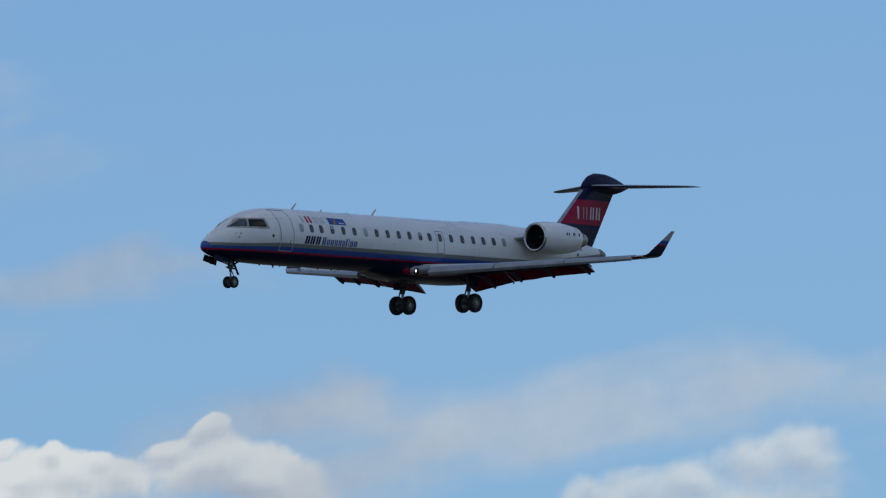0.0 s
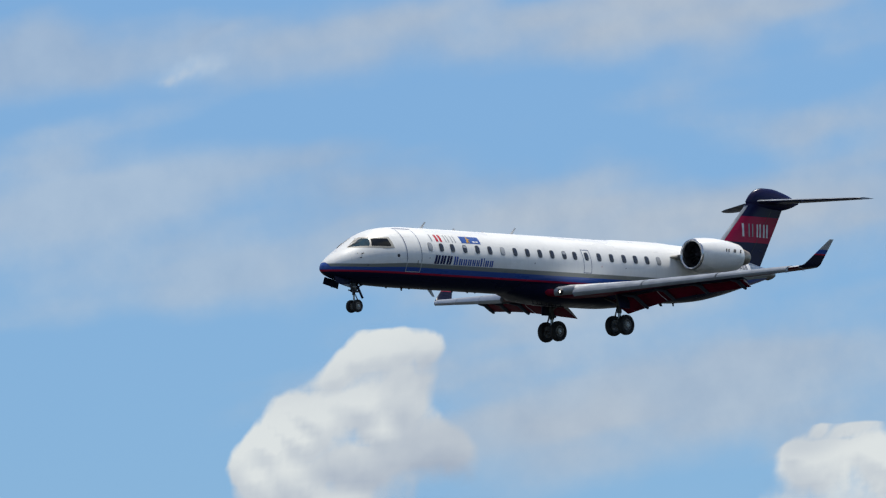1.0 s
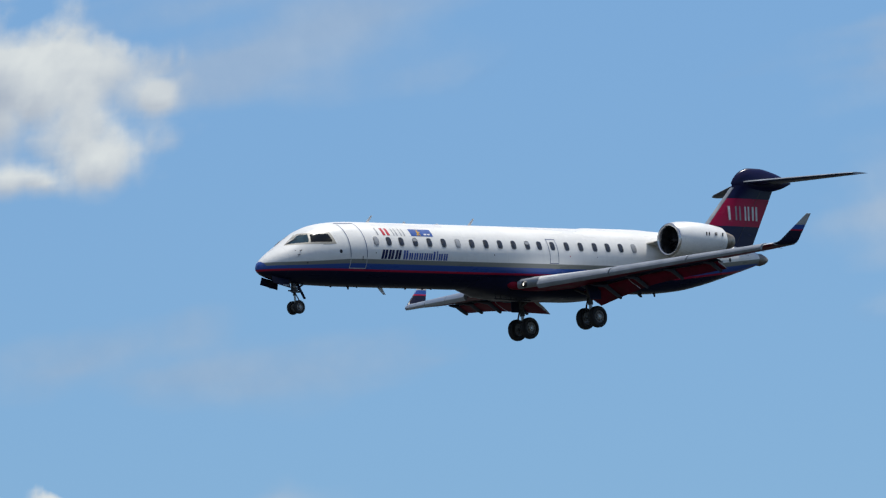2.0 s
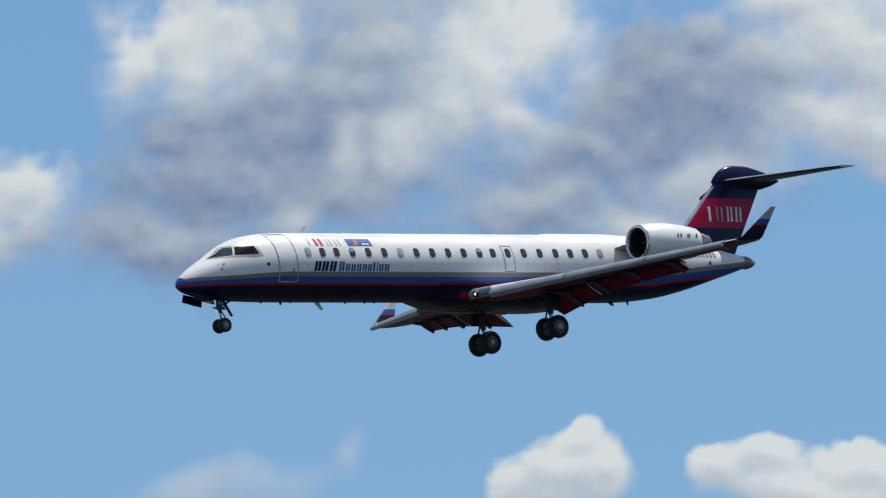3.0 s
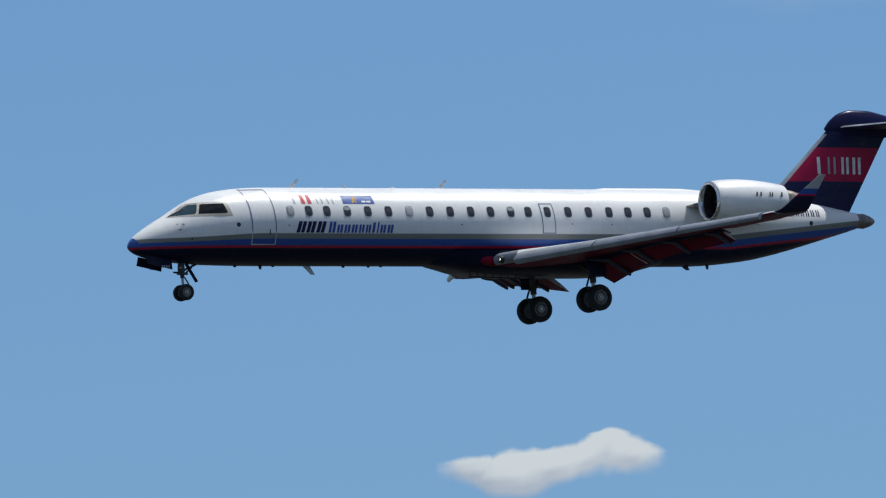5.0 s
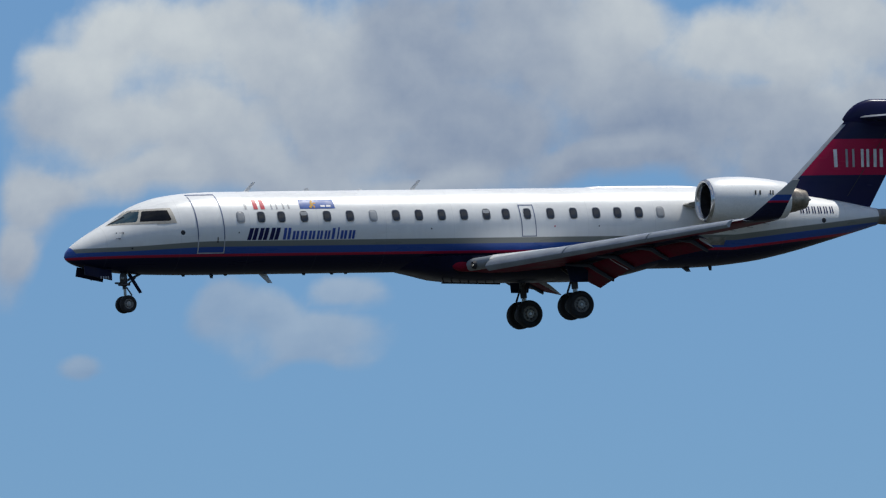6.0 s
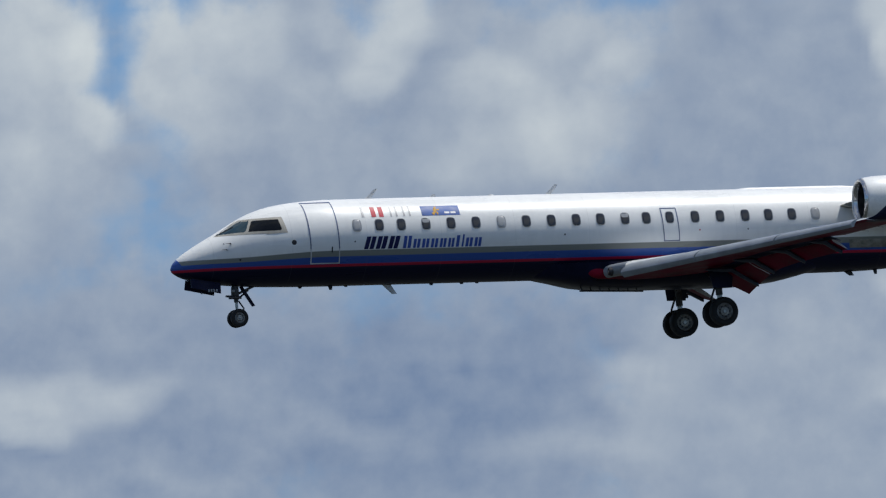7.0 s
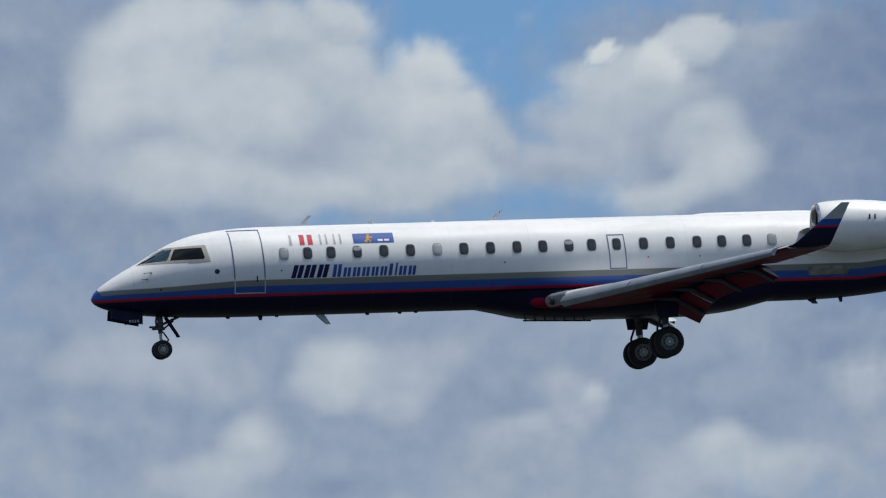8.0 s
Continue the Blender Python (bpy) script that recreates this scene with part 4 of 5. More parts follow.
def cabin_windows():
    xs = [5.77, 6.50, 7.22, 8.03, 8.85, 9.67, 10.50, 11.32, 12.14, 12.96, 13.76, 14.57, 15.27, 16.04, 16.88, 17.71, 18.54, 19.31, 20.09, 20.87]
    shaded = {0, 6, 19}
    half = {3}
    for side in (-1, 1):
        for i, x in enumerate(xs):
            z = 0.405
            fr = part("cabin_window", hull_oval(x, z, .150, .202, .011, side, 3.4, 0.88), frame_grey, airliner)
            pane = part("pane", hull_oval(x, z, .131, .182, .010, side, 3.4), pane_shade if i in shaded else pane_dark, fr, "pane with drawn grey blind" if i in shaded else "dark glass pane")
            if i in half or i in (11,):
                part("blind", hull_oval(x, z + .10, .122, .065, .012, side, 4.0), pane_shade, fr, "half-drawn grey blind")


def outline(x0, x1, z0, z1, w, side, name, parent, upper, lower=None, split=None):
    """A painted door outline: two side lines, head and sill."""
    lean = 0.07 if x0 < 10 else 0.05

    def lx(x, z):
        return x - lean * (z - z0) / (z1 - z0)
    cut = split if split is not None else z0
    for xa in (x0, x1 - w):
        if z1 > cut:
            part(name, hull_patch([(lx(xa, cut), cut), (lx(xa, cut) + w, cut), (lx(xa, z1) + w, z1), (lx(xa, z1), z1)], .011, side, 1, 14), upper, parent)
        if lower and cut > z0:
            part(name, hull_patch([(xa, z0), (xa + w, z0), (lx(xa, cut) + w, cut), (lx(xa, cut), cut)], .011, side, 1, 6), lower, parent)
    for za, mt in ((z0, lower or upper), (z1 - w, upper)):
        part(name, hull_patch([(lx(x0, za), za), (lx(x1, za), za), (lx(x1, za) , za + w), (lx(x0, za), za + w)], .011, side, 6, 1), mt, parent)


def doors():
    for side in (-1, 1):
        d = part("passenger_door" if side < 0 else "service_door", hull_patch([(4.24, -.76), (5.18, -.76), (5.11, 1.22), (4.17, 1.22)], .005, side, 5, 16), hull_paint, airliner, "closed cabin door outlined in blue")
        outline(4.23, 5.19, -.76, 1.23, .034, side, "door_line", d, seam_blue, seam_light, -.30)
        part("door_handle", hull_patch([(4.90, -.42), (4.94, -.42), (4.94, -.24), (4.90, -.24)], .014, side, 1, 2), dark_metal, d)
        e = part("emergency_exit", hull_patch([(15.83, -.35), (16.32, -.35), (16.27, .71), (15.78, .71)], .005, side, 4, 10), hull_paint, airliner, "closed overwing exit outlined in blue")
        outline(15.81, 16.34, -.35, .72, .028, side, "door_line", e, seam_blue)
        # baggage door at the rear
        part("baggage_door", hull_patch([(22.0, -.70), (23.22, -.70), (23.28, -.44), (21.95, -.44)], .02, side, 8, 6, None, .004), vent_grey, airliner, "tan open service panel")


def flight_deck():
    """Two panes a side set in a tan surround that follows the nose."""
    for side in (-1, 1):
        sur = part("windscreen_frame", hull_patch([(1.35, .235), (3.53, .25), (3.42, .775), (2.15, .745)], .007, side, 22, 8), post_tan, airliner)
        part("side_window", hull_patch([(2.27, .295), (3.41, .305), (3.315, .73), (2.49, .725)], .012, side, 12, 6), side_glass, sur, "dark flight-deck side window")
        part("windscreen_pane", hull_patch([(1.44, .27), (2.25, .295), (2.46, .725), (2.18, .70)], .012, side, 12, 6), screen_glass, sur, "dark flight-deck windscreen pane")
        a = on_hull(1.45, .29, side, .03)
        bm = rod(a, on_hull(1.95, .52, side, .035), .014)
        part("wiper", bm, dark_metal, sur)


def strokes(x, z, wid, hgt, lean, n, fill, off, material, name, side=-1, surface=None):
    """A letter-sized sign reduced to plain slanted bars."""
    w = wid * fill / n
    for i in range(n):
        xa = x + wid * (i / n)
        c = [(xa, z), (xa + w, z), (xa + w + lean * hgt, z + hgt), (xa + lean * hgt, z + hgt)]
        part(name, hull_patch(c, off, side, 1, 4) if surface is None else surface(c, off, side), material, airliner)


def titles():
    """Airline titles as plain coloured bars; no lettering."""
    for side in (-1, 1):
        for x in (5.95, 6.33, 6.73):
            strokes(x, -.345, .35, .39, .30, 2, .80, .006, letter_navy, "title_bar", side)
        x = 7.22
        for w, h in ((.33, .38), (.29, .28), (.29, .28), (.29, .28), (.27, .28), (.26, .28), (.19, .36), (.125, .38), (.29, .28), (.29, .28)):
            n = 1 if w < .2 else 2
            strokes(x, -.345, w - .035, h, .17, n, .72 if n == 2 else .66, .006, letter_blue, "title_bar", side)
            x += w
        # upper crest: thin silver and red bars, blue panel
        for x, w, mt, n in ((5.98, .26, letter_silver, 1), (6.30, .50, letter_red, 2), (6.92, .36, letter_silver, 2), (7.34, .38, letter_silver, 2)):
            strokes(x, .67, w, .33, .0, n, .30 if mt is letter_silver else .60, .006, mt, "crest_bar", side)
        p = part("blue_panel", hull_patch([(7.95, .67), (9.20, .67), (9.20, .99), (7.95, .99)], .006, side, 8, 4), panel_blue, airliner, "blue painted panel with an amber figure mark")
        for x, z, hw, hh in ((8.40, .83, .055, .085), (8.43, .935, .04, .035), (8.34, .735, .05, .045), (8.50, .86, .06, .025), (8.47, .74, .03, .05)):
            part("amber_mark", hull_oval(x, z, hw, hh, .010, side, 2.2, n=16), amber_paint, p)
        for x in (8.70, 8.90):
            part("pale_mark", hull_patch([(x, .73), (x + .16, .73), (x + .16, .79), (x, .79)], .010, side, 1, 1), letter_white, p)
        # registration reduced to bars
        for i in range(6):
            strokes(26.15 + .235 * i, .33, .19, .24, .0, 2, .5, .006, letter_navy, "registration_bar", side)


# wing plan: station y, leading edge x, trailing edge x, height, thickness ratio
WY = (1.15, 2.2, 4.2, 8.3, 11.4, 11.75)
w_le = curve(WY, (13.75, 14.32, 15.37, 17.52, 19.14, 19.34))
w_te = curve(WY, (18.35, 18.30, 18.27, 19.58, 20.52, 20.60))
w_z = curve(WY, (-1.28, -1.22, -1.10, -.84, -.64, -.60))
w_t = curve(WY, (.135, .13, .12, .11, .10, .09))


def foil(t, n=14, camber=0.018):
    """Closed outline from the tail over the top to the nose and back, chord 1."""
    def th(s):
        return 5 * t * (0.2969 * math.sqrt(s) - 0.126 * s - 0.3516 * s * s + 0.2843 * s ** 3 - 0.1036 * s ** 4)

    def cm(s):
        return camber * 4 * s * (1 - s)
    ss = [0.5 - 0.5 * math.cos(math.pi * i / n) for i in range(n + 1)]
    return [(s, cm(s) + th(s)) for s in reversed(ss)] + [(s, cm(s) - th(s)) for s in ss[1:-1]]


def wing_ring(y, side, cut=1.0):
    x0, c, z = w_le(y), w_te(y) - w_le(y), w_z(y)
    return [(x0 + min(u, cut) * c, side * y, z + v * c) for u, v in foil(w_t(y))]


def split_skin(bm):
    """Upper and lower skin of a lofted wing as two bmeshes."""
    low = bmesh.new()
    bmesh.ops.recalc_face_normals(bm, faces=bm.faces)
    bm.normal_update()
    drop = [f for f in bm.faces if f.normal.z < -0.2]
    vmap = {}
    for f in drop:
        vs = []
        for v in f.verts:
            if v not in vmap:
                vmap[v] = low.verts.new(v.co)
            vs.append(vmap[v])
        low.faces.new(vs)
    bmesh.ops.delete(bm, geom=drop, context="FACES")
    return bm, low


def wing(side):
    ys = [1.15, 1.5, 2.2, 3.2, 4.2, 5.5, 7, 8.3]
    bm = loft([wing_ring(y, side, .76) for y in ys])
    loft([wing_ring(y, side, 1.0) for y in (8.3, 9.3, 10.3, 11.0, 11.4, 11.6)], True, bm)
    top, low = split_skin(bm)
    w = part("wing", top, wing_top, airliner, "swept wing, grey above and crimson beneath", 60)
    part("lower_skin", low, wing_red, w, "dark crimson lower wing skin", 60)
    # drooped slats, in three lengths with small gaps
    for y0, y1 in ((2.25, 5.1), (5.15, 8.2), (8.25, 11.2)):
        rings = []
        for i in range(7):
            y = y0 + (y1 - y0) * i / 6
            c = w_te(y) - w_le(y)
            k = 0.42 + 0.035 * (11.5 - y)
            x0, z0 = w_le(y) - 0.42 * k, w_z(y) - 0.20 * k
            pts = [(0.0, 0.0), (.06, .15), (.2, .30), (.42, .42), (.72, .50), (1.0, .54), (.98, .50), (.66, .38), (.42, .22), (.30, .0), (.26, -.22), (.16, -.25), (.05, -.14)]
            rings.append([(x0 + u * k * 1.05, side * y, z0 + v * k * .86) for u, v in pts])
        part("slat", loft(rings), slat_metal, w, "extended pale grey slat")
    # inner leading edge with the landing light in it
    rings = []
    for y in (1.2, 1.5, 1.8, 2.2):
        k = 1.0
        rings.append([(w_le(y) - .12 + .5 * (1 - math.cos(a)) * .5, side * y, w_z(y) + .02 + .20 * math.sin(a)) for a in [math.pi * (-1 + 2 * i / 16) * .5 for i in range(17)]])
    part("leading_edge", loft(rings, False, closed=False), slat_metal, w)
    lamp = part("landing_light", revolve([(-.03, .02), (-.02, .055), (.05, .065)], (w_le(1.62) - .11, side * 1.62, w_z(1.62) - .03), n=18, cap=True), lamp_glow, w, "lit landing light")
    part("light_bezel", revolve([(-.035, .072), (-.03, .11), (.08, .15), (.08, .072), (-.035, .072)], (w_le(1.62) - .14, side * 1.62, w_z(1.62) - .03), n=18), dark_metal, lamp)
    # root fillet
    rings = []
    for x in (13.27, 13.29, 13.33, 13.4, 13.5, 13.62, 13.75, 14.0, 14.6, 15.4, 16.2, 17.0, 17.6, 18.1, 18.4):
        u = min(1, (x - 13.265) / .5)
        h = .26 * math.sqrt(1 - (1 - u) ** 2) * (1 if x < 16 else (18.6 - x) / 2.6)
        y0, grow = 1.20, .16 * math.sqrt(1 - (1 - u) ** 2)
        rings.append([(x, side * (y0 + grow * math.cos(a)), -1.22 + h * math.sin(a)) for a in [2 * math.pi * j / 18 for j in range(18)]])
    part("root_fillet", loft(rings), fillet_red, w, "crimson wing-root fillet")
    # flaps, lowered
    for y0, y1, drop in ((1.55, 4.15, 31), (4.2, 8.25, 31)):
        rings = []
        for i in range(6):
            y = y0 + (y1 - y0) * i / 5
            c = w_te(y) - w_le(y)
            hx, hz = w_le(y) + .80 * c, w_z(y) - .05 * c - .03
            k = .25 * c + .08
            a = radians(drop)
            rings.append([(hx + u * k * math.cos(a) + v * k * math.sin(a), side * y, hz - u * k * math.sin(a) + v * k * math.cos(a)) for u, v in foil(.13, 9)])
        bm = loft(rings)
        top, low = split_skin(bm)
        f = part("flap", top, wing_top, w, "lowered flap", 60)
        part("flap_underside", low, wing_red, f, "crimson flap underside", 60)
        # vane ahead of the flap
        rings = []
        for i in range(4):
            y = y0 + (y1 - y0) * i / 3
            c = w_te(y) - w_le(y)
            rings.append([(w_le(y) + .755 * c + u * .22 * c * .94, side * y, w_z(y) - .02 - u * .22 * c * .34 + v * .2 * c) for u, v in foil(.10, 6)])
        part("flap_vane", loft(rings), wing_navy, f)
    # flap track fairings, following the skin and then the lowered flap
    for y in (2.9, 4.6, 6.3, 8.0):
        c = w_te(y) - w_le(y)
        x0, xh = w_le(y) + .54 * c, w_le(y) + .80 * c
        x1 = xh + (.25 * c + .08) * .80
        rings = []
        for i in range(15):
            u = i / 14
            x = x0 + (x1 - x0) * u
            r = max(.012, math.sin(math.pi * min(1, u * .8 + .03)) ** .6)
            z = w_z(y) - .055 * c - .02 - max(0, x - xh + .08) * .60 - .02 * r
            rings.append([(x, side * y + .135 * r * math.cos(a), z + .085 * r * math.sin(a)) for a in [2 * math.pi * j / 14 for j in range(14)]])
        part("flap_track_fairing", loft(rings), fairing_grey, w, "blue-grey flap track fairing")
    # static wicks
    for y in (9.2, 10.0, 10.8):
        part("static_wick", rod((w_te(y), side * y, w_z(y)), (w_te(y) + .2, side * (y + .03), w_z(y) - .03), .008, .004, 6), dark_metal, w)
    # winglet
    rings = []
    for i in range(15):
        s = i / 14
        bend = min(1, s / .3)
        ang = bend * radians(72)
        if s <= .3:
            y = 11.4 + .40 * math.sin(ang) / math.sin(radians(72)) * .9
            z = -.64 + .22 * (1 - math.cos(ang))
        else:
            v = (s - .3) / .7
            y = 11.76 + .36 * v
            z = -.64 + .152 + 1.12 * v
        up = max(0, (z + .64) / 1.272)
        le, te = 19.14 + .22 * min(1, s / .25) + 1.51 * up, 20.52 + .02 * min(1, s / .25) + .59 * up
        c = te - le
        nx, nz = math.cos(ang), math.sin(ang)
        rings.append([(le + u * c, side * (y - v * c * nz), z + v * c * nx) for u, v in foil(.085, 10, 0)])
    part("winglet", loft(rings), winglet_paint, w, "navy winglet with red, blue and grey bands", 60)
    # draw the whole wing in to a span of 23.2 m
    for ob in (w, *w.children_recursive):
        for v in ob.data.vertices:
            out = abs(v.co.y) - 1.4
            if out > 0:
                v.co.y = side * (1.4 + out * .953)


def fin_half(z):
    """Half thickness and edges of the fin at a height."""
    s = (z - .8) / 2.9
    le = 25.55 + 3.07 * s
    te = 29.30 + 1.75 * s
    return le, te


def fin_plate(c, off, side):
    """A plate on the fin's side."""
    def y_at(x, z):
        le, te = fin_half(z)
        u = min(max((x - le) / (te - le), 0.01), 1)
        t = .10
        return (te - le) * 5 * t * (0.2969 * math.sqrt(u) - 0.126 * u - 0.3516 * u * u + 0.2843 * u ** 3 - 0.1036 * u ** 4)
    rows = []
    for j in range(4):
        v = j / 3
        row = []
        for i in range(4):
            u = i / 3
            x = (c[0][0] * (1 - u) + c[1][0] * u) * (1 - v) + (c[3][0] * (1 - u) + c[2][0] * u) * v
            z = (c[0][1] * (1 - u) + c[1][1] * u) * (1 - v) + (c[3][1] * (1 - u) + c[2][1] * u) * v
            row.append((x, side * (y_at(x, z) + off), z))
        rows.append(row)
    return loft(rows, False, closed=False)


def tail():
    rings = []
    for i in range(13):
        z = .35 + 3.4 * i / 12
        le, te = fin_half(z)
        if z < 1.35:
            le -= .55 * (1.35 - z) ** 1.5
        rings.append([(le + u * (te - le), v * (te - le), z) for u, v in foil(.10, 14, 0)])
    fin = part("fin", loft(rings), fin_paint, airliner, "navy fin with a crimson band", 60)
    # polished leading edge strip
    rings = []
    for i in range(11):
        z = 1.25 + 2.1 * i / 10
        le, te = fin_half(z)
        c = te - le
        rings.append([(le + u * c - .006, v * c * 1.04, z) for u, v in [(f, g) for f, g in foil(.10, 14, 0) if f < .05]])
    part("fin_leading_edge", loft(rings, False, closed=False), slat_metal, fin)
    # rudder hinge line
    for side in (-1, 1):
        for z0, z1 in ((.95, 2.0), (2.0, 3.15)):
            (la, ta), (lb, tb) = fin_half(z0), fin_half(z1)
            xa, xb = la + .70 * (ta - la), lb + .70 * (tb - lb)
            part("rudder_line", fin_plate([(xa, z0), (xa + .03, z0), (xb + .03, z1), (xb, z1)], .006, side), dark_metal, fin)
    # sign on the fin as plain bars
    for side in (-1, 1):
        for x, w, mt, n in ((27.84, .26, letter_white, 1), (28.28, .50, letter_red, 2), (28.86, .42, letter_white, 2), (29.34, .48, letter_white, 2)):
            strokes(x, 1.92, w, .60, .0, n, .50 if mt is letter_white else .34, .008, letter_silver if mt is letter_red else mt, "fin_sign_bar", side, fin_plate)
    # bullet fairing
    b_top = curve((28.30, 28.50, 28.9, 29.4, 30.0, 30.7, 31.3, 31.9), (3.55, 3.80, 4.08, 4.20, 4.19, 4.06, 3.88, 3.62))
    b_bot = curve((28.30, 28.50, 28.9, 29.4, 30.0, 30.7, 31.3, 31.9), (3.50, 3.34, 3.26, 3.22, 3.20, 3.22, 3.34, 3.56))
    b_w = curve((28.30, 28.50, 28.9, 29.4, 30.0, 30.7, 31.3, 31.9), (.02, .10, .17, .21, .22, .19, .13, .02))
    rings = []
    for i in range(25):
        x = 28.30 + 3.6 * i / 24
        m, h, w = (b_top(x) + b_bot(x)) / 2, (b_top(x) - b_bot(x)) / 2, b_w(x)
        rings.append([(x, w * math.cos(a), m + h * math.sin(a)) for a in [2 * math.pi * j / 24 for j in range(24)]])
    part("bullet_fairing", loft(rings), fin_paint, airliner, "navy fairing atop the fin")
    for side in (-1, 1):
        rings = []
        for i in range(9):
            s = i / 8
            y = .05 + 4.2 * s
            le, te = 28.80 + 2.45 * s, 31.25 + 1.10 * s
            if i == 8:
                le += .12
            rings.append([(le + u * (te - le), side * y, 3.57 - .04 * s + v * (te - le)) for u, v in foil(.085, 12, -.006)])
        bm = loft(rings)
        top, low = split_skin(bm)
        st = part("tailplane", top, slat_metal, airliner, "pale grey swept tailplane with dark underside", 60)
        part("tailplane_underside", low, wing_navy, st, "", 60)


def engine(side):
    cy, cz = side * 2.25, .69
    at = (0, cy, cz)
    outer = [(22.02, .60), (22.00, .64), (22.04, .685), (22.18, .725), (22.45, .765), (22.85, .785), (23.3, .785), (23.8, .755), (24.4, .69), (24.95, .60), (24.98, .585)]
    nac = part("nacelle", revolve(outer + [(24.9, .56), (24.5, .55)], at, n=48), white_paint, airliner, "white engine nacelle")
    part("inlet_lip", revolve([(22.16, .5650), (22.06, .59), (22.005, .625), (21.995, .65), (22.03, .692), (22.09, .712), (22.10, .708)], at, n=48), lip_metal, nac, "polished metal inlet lip")
    part("inlet_duct", revolve([(22.06, .592), (22.25, .56), (22.5, .58), (22.72, .585)], at, n=40), dark_metal, nac)
    bm = revolve([(22.70, .59), (22.7, .2), (22.65, .17)], at, n=40)
    for i in range(18):
        a = 2 * math.pi * i / 18
        ca, sa = math.cos(a), math.sin(a)
        cb, sb = math.cos(a + .22), math.sin(a + .22)
        slab([(22.55, cy + .17 * ca, cz + .17 * sa), (22.55, cy + .57 * ca, cz + .57 * sa), (22.67, cy + .57 * cb, cz + .57 * sb), (22.67, cy + .17 * cb, cz + .17 * sb)], .012, bm)
    part("fan", bm, dark_metal, nac)
    part("spinner", revolve([(22.3, .01), (22.35, .07), (22.5, .13), (22.68, .175)], at, n=24, cap=True), dark_metal, nac)
    part("core_nozzle", revolve([(24.6, .50), (24.95, .47), (25.35, .40), (25.72, .30), (25.74, .28), (25.5, .27)], at, n=36), burnt_metal, nac, "bare heat-stained core nozzle")
    part("exhaust_plug", revolve([(25.4, .2), (25.7, .14), (25.9, .05), (25.94, .01)], at, n=20, cap=True), burnt_metal, nac)
    part("bypass_inner", revolve([(24.5, .545), (24.6, .50), (24.62, .45)], at, n=30), dark_metal, nac)
    for x, w in ((23.55, .05), (23.72, .05), (24.12, .035), (24.22, .035), (24.62, .06)):
        a = radians(180 if side < 0 else 0)
        r = float(np.interp(x, [23.2, 23.8, 24.4, 24.95], [.79, .755, .69, .60]))
        part("louvre", slab([(x, cy + side * (r - .02), cz + .12), (x + w, cy + side * (r - .02), cz + .12), (x + w, cy + side * (r - .005), cz + .27), (x, cy + side * (r - .005), cz + .27)], .03), dark_metal, nac)
    rings = []
    for y in (.55, .9, 1.2, 1.6):
        rings.append([(21.75 + u * 3.1, side * y, .64 + v * 2.7) for u, v in foil(.085, 12, 0)])
    part("pylon", loft(rings), pylon_tan, airliner, "tan-grey stub pylon joining engine to hull")


def wheel(parent, x, y, z, r, w, outward):
    t = part("tyre", revolve([(-w * .32, r * .56), (-w * .46, r * .66), (-w * .5, r * .82), (-w * .42, r * .95), (-w * .2, r), (w * .2, r), (w * .42, r * .95), (w * .5, r * .82), (w * .46, r * .66), (w * .32, r * .56)], (x, y, z), "y", 40), rubber, parent)
    rim = revolve([(-w * .36, r * .58), (-w * .40, r * .52), (-w * .30, r * .44), (-w * .22, r * .22), (-w * .36, r * .18), (-w * .36, .01)], (x, y, z), "y", 32)
    revolve([(w * .36, r * .58), (w * .40, r * .52), (w * .30, r * .44), (w * .22, r * .22), (w * .36, r * .18), (w * .36, .01)], (x, y, z), "y", 32, rim)
    m = part("rim", rim, rim_paint, t, "grey wheel rim")
    f = y + outward * w * .24
    hub = revolve([(f, r * .30), (f + outward * w * .16, r * .28), (f + outward * w * .18, r * .17), (f + outward * w * .10, r * .15)], (x, 0, z), "y", 28)
    part("hub_cap", hub, hub_grey, m, "pale grey hub cap")
    part("axle_nut", revolve([(f + outward * w * .04, r * .13), (f + outward * w * .15, r * .11), (f + outward * w * .16, r * .02)], (x, 0, z), "y", 16, cap=True), dark_metal, m)
    for i in range(9):
        a = 2 * math.pi * i / 9
        p = Vector((x + r * .375 * math.cos(a), f - outward * w * .02, z + r * .375 * math.sin(a)))
        part("rim_hole", rod(p, p + Vector((0, outward * w * .07, 0)), r * .062, n=8), dark_metal, m)


def main_gear(side):
    g = new("main_gear")
    g.parent = airliner
    tagged(g, "lowered main undercarriage leg with twin tyres")
    y, x, z = side * 2.06, 17.3, -2.70
    part("leg", rod((x - .05, y, -1.15), (x, y, -2.15), .12, .11, 16), gear_paint, g)
    part("piston", rod((x, y, -2.1), (x, y, z), .075, .075, 14), bare_metal, g)
    part("axle", rod((x, y - .5, z), (x, y + .5, z), .055), bare_metal, g)
    part("side_brace", rod((x - .05, y, -1.75), (x - .1, side * 1.15, -1.35), .055), gear_paint, g)
    bm = rod((x - .12, y, -1.85), (x - .28, y, -2.28), .035)
    rod((x - .28, y, -2.28), (x - .04, y, -2.58), .035, None, 12, bm)
    part("torque_link", bm, gear_paint, g)
    part("brake_hose", rod((x + .1, y + .05, -1.5), (x + .09, y + .05, -2.5), .018), rubber, g)
    part("leg_door", slab([(x - .42, y + side * .22, -1.30), (x + .42, y + side * .22, -1.30), (x + .32, y + side * .34, -1.95), (x - .30, y + side * .34, -1.95)], .05), wing_navy, g)
    for dy in (-.37, .37):
        wheel(g, x, y + dy, z, .46, .30, -1 if dy < 0 else 1)


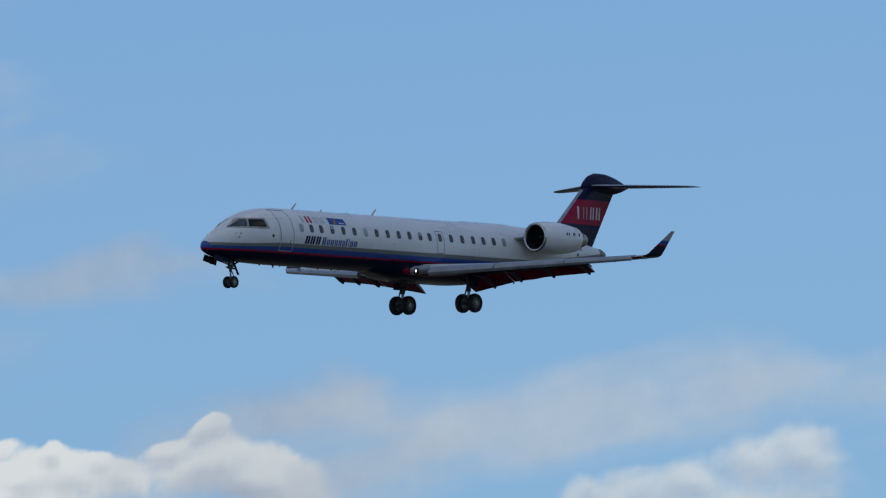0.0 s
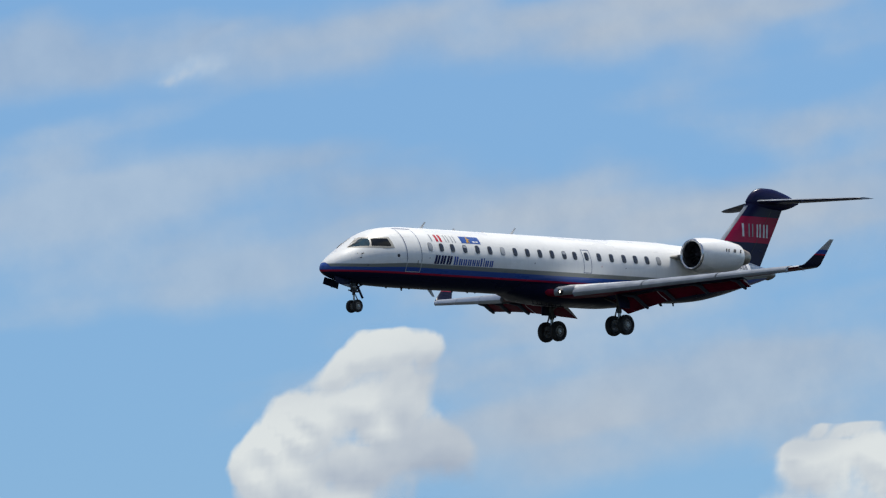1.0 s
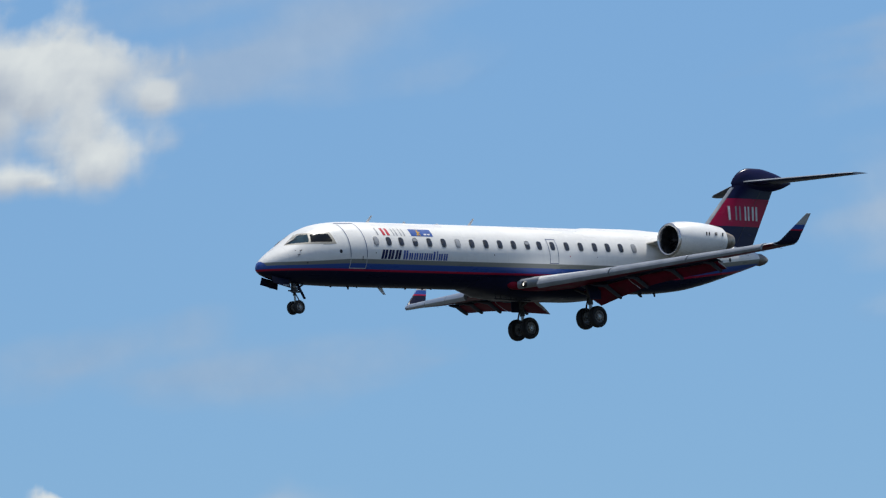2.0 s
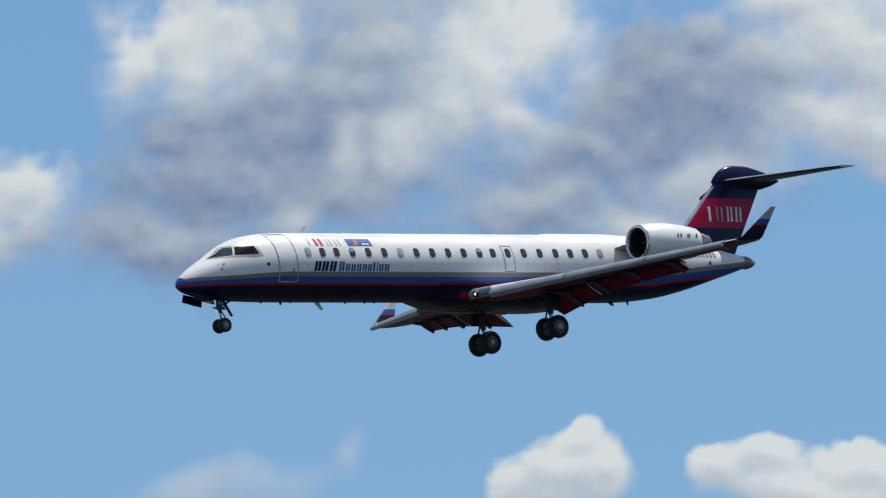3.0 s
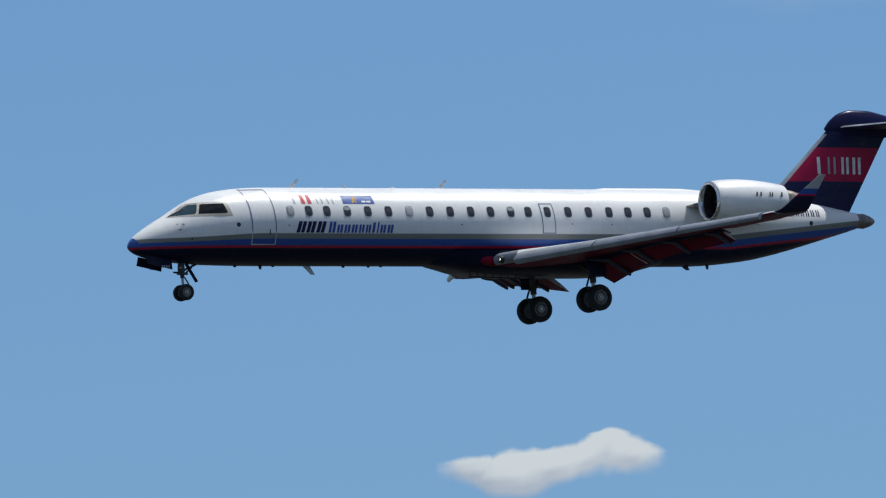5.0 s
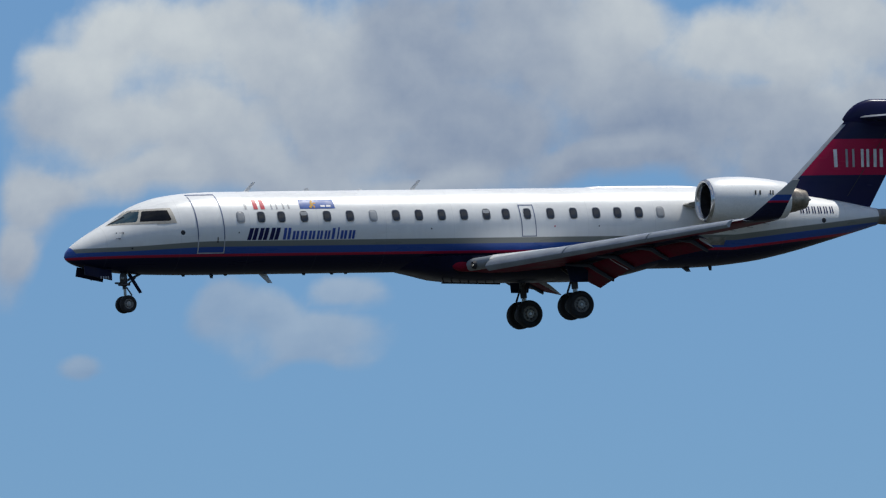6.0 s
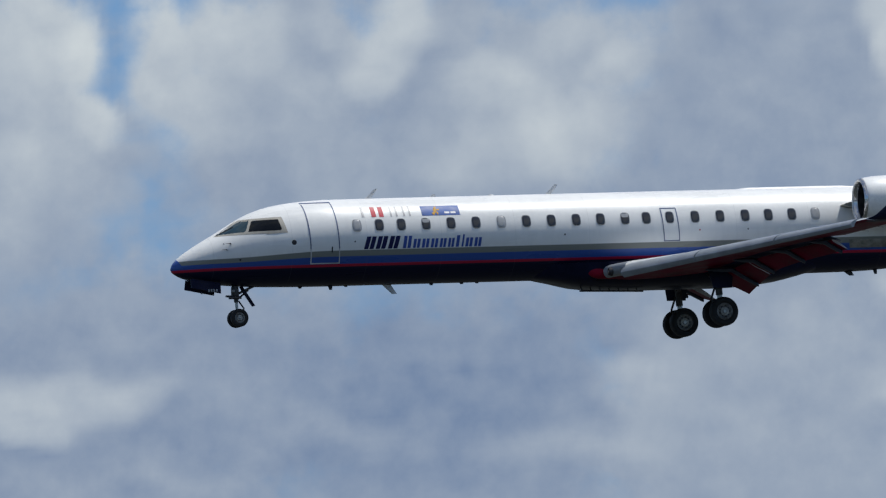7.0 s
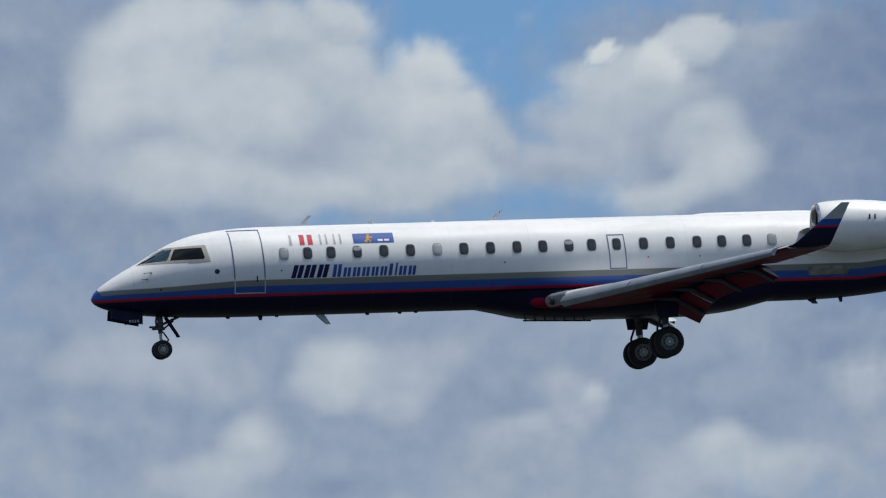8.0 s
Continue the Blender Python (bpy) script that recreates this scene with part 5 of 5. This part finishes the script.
def nose_gear():
    g = new("nose_gear")
    g.parent = airliner
    tagged(g, "lowered nose undercarriage leg with twin tyres")
    x, z = 2.12, -2.30
    part("leg", rod((x - .08, 0, -1.15), (x - .02, 0, -1.80), .075, .07, 14), gear_paint, g)
    part("piston", rod((x - .02, 0, -1.78), (x, 0, z), .048, .048, 12), bare_metal, g)
    part("axle", rod((x, -.28, z), (x, .28, z), .035), bare_metal, g)
    part("drag_brace", rod((x + .0, 0, -1.55), (x + .62, 0, -1.28), .04), gear_paint, g)
    part("rear_door", slab([(x + .08, -.02, -1.32), (x + .20, -.02, -1.30), (x + .58, -.02, -1.92), (x + .48, -.02, -1.95)], .05), navy_paint, g)
    bm = rod((x + .05, 0, -1.75), (x + .22, 0, -2.0), .025)
    rod((x + .22, 0, -2.0), (x + .04, 0, -2.22), .025, None, 12, bm)
    part("torque_link", bm, gear_paint, g)
    bm = rod((x - .05, -.12, -1.62), (x - .05, .12, -1.62), .06)
    rod((x - .05, 0, -1.62), (x - .36, 0, -1.60), .045, .03, 12, bm)
    part("steering_actuator", bm, dark_metal, g)
    part("upper_casting", revolve([(-1.66, .10), (-1.60, .125), (-1.40, .125), (-1.30, .11)], (x - .05, 0, 0), "z", 16, cap=True), gear_paint, g)
    part("lock_link", rod((x + .04, .06, -1.70), (x + .40, .06, -1.42), .028), dark_metal, g)
    part("steering_cylinder", rod((x - .30, -.16, -1.66), (x + .10, -.16, -1.66), .05, .045), gear_paint, g)
    lamp = part("taxi_light", revolve([(-.05, .01), (-.04, .035), (.05, .045)], (x - .16, -.14, -1.45), n=16, cap=True), frame_grey, g)
    for dy in (-.19, .19):
        wheel(g, x, dy, z, .285, .18, -1 if dy < 0 else 1)
    for side in (-1, 1):
        y0, y1 = side * .30, side * .40
        d = part("nose_gear_door", slab([(.56, y0, -1.04), (1.52, y0 * 1.1, -1.20), (1.50, y1, -1.54), (.54, y1, -1.34)], .04), navy_paint, airliner, "open navy nose gear door")
        for i in range(4):
            xa = 1.08 + .085 * i
            part("number_bar", slab([(xa, y1 * .985 + side * .028, -1.475), (xa + .05, y1 * .985 + side * .028, -1.483), (xa + .05, y1 * .975 + side * .028, -1.40), (xa, y1 * .975 + side * .028, -1.395)], .012), letter_silver, d)


def blade(x, z, h, chord, sweep, up, mt, name="antenna_blade"):
    """A swept blade antenna on the hull's crown or keel."""
    rings = []
    for i in range(5):
        s = i / 4
        c = chord * (1 - .45 * s)
        rings.append([(x + sweep * s + u * c, v * c, z + up * h * s) for u, v in foil(.12, 6, 0)])
    part(name, loft(rings), mt, airliner)


def antennas():
    blade(6.42, 1.32, .33, .20, .36, 1, wing_top)
    blade(12.35, 1.32, .33, .20, .36, 1, wing_top)
    blade(8.6, 1.35, .09, .2, .06, 1, wing_top)
    blade(6.85, -1.35, .32, .30, .34, -1, wing_top)
    for x, h in ((4.1, .07), (5.1, .14), (5.6, .06), (8.4, .08), (9.4, .07), (9.9, .06)):
        blade(x, -1.35, h, .16, .05, -1, dark_metal)
    blade(22.1, -1.33, .16, .30, .22, -1, dark_metal)
    blade(23.1, -1.28, .18, .16, .06, -1, dark_metal)
    part("beacon", revolve([(1.33, .10), (1.37, .085), (1.39, .03)], (10.6, 0, 0), "z", 16, cap=True), wing_top, airliner)
    # drain mast and open vent rail under the belly
    bm = rod((13.2, -.5, -1.78), (15.3, -.5, -1.84), .025)
    for i in range(7):
        rod((13.22 + .3 * i, -.5, -1.60), (13.3 + .3 * i, -.5, -1.81), .022, None, 8, bm)
    part("keel_rail", bm, dark_metal, airliner, "dark lattice rail under the belly")


fuselage()
doors()
flight_deck()
cabin_windows()
titles()
for s in (-1, 1):
    wing(s)
    engine(s)
    main_gear(s)
tail()
nose_gear()
antennas()


def motions():
    walk(airliner, [(t, pose(*p)) for t, *p in FLIGHT])


motions()
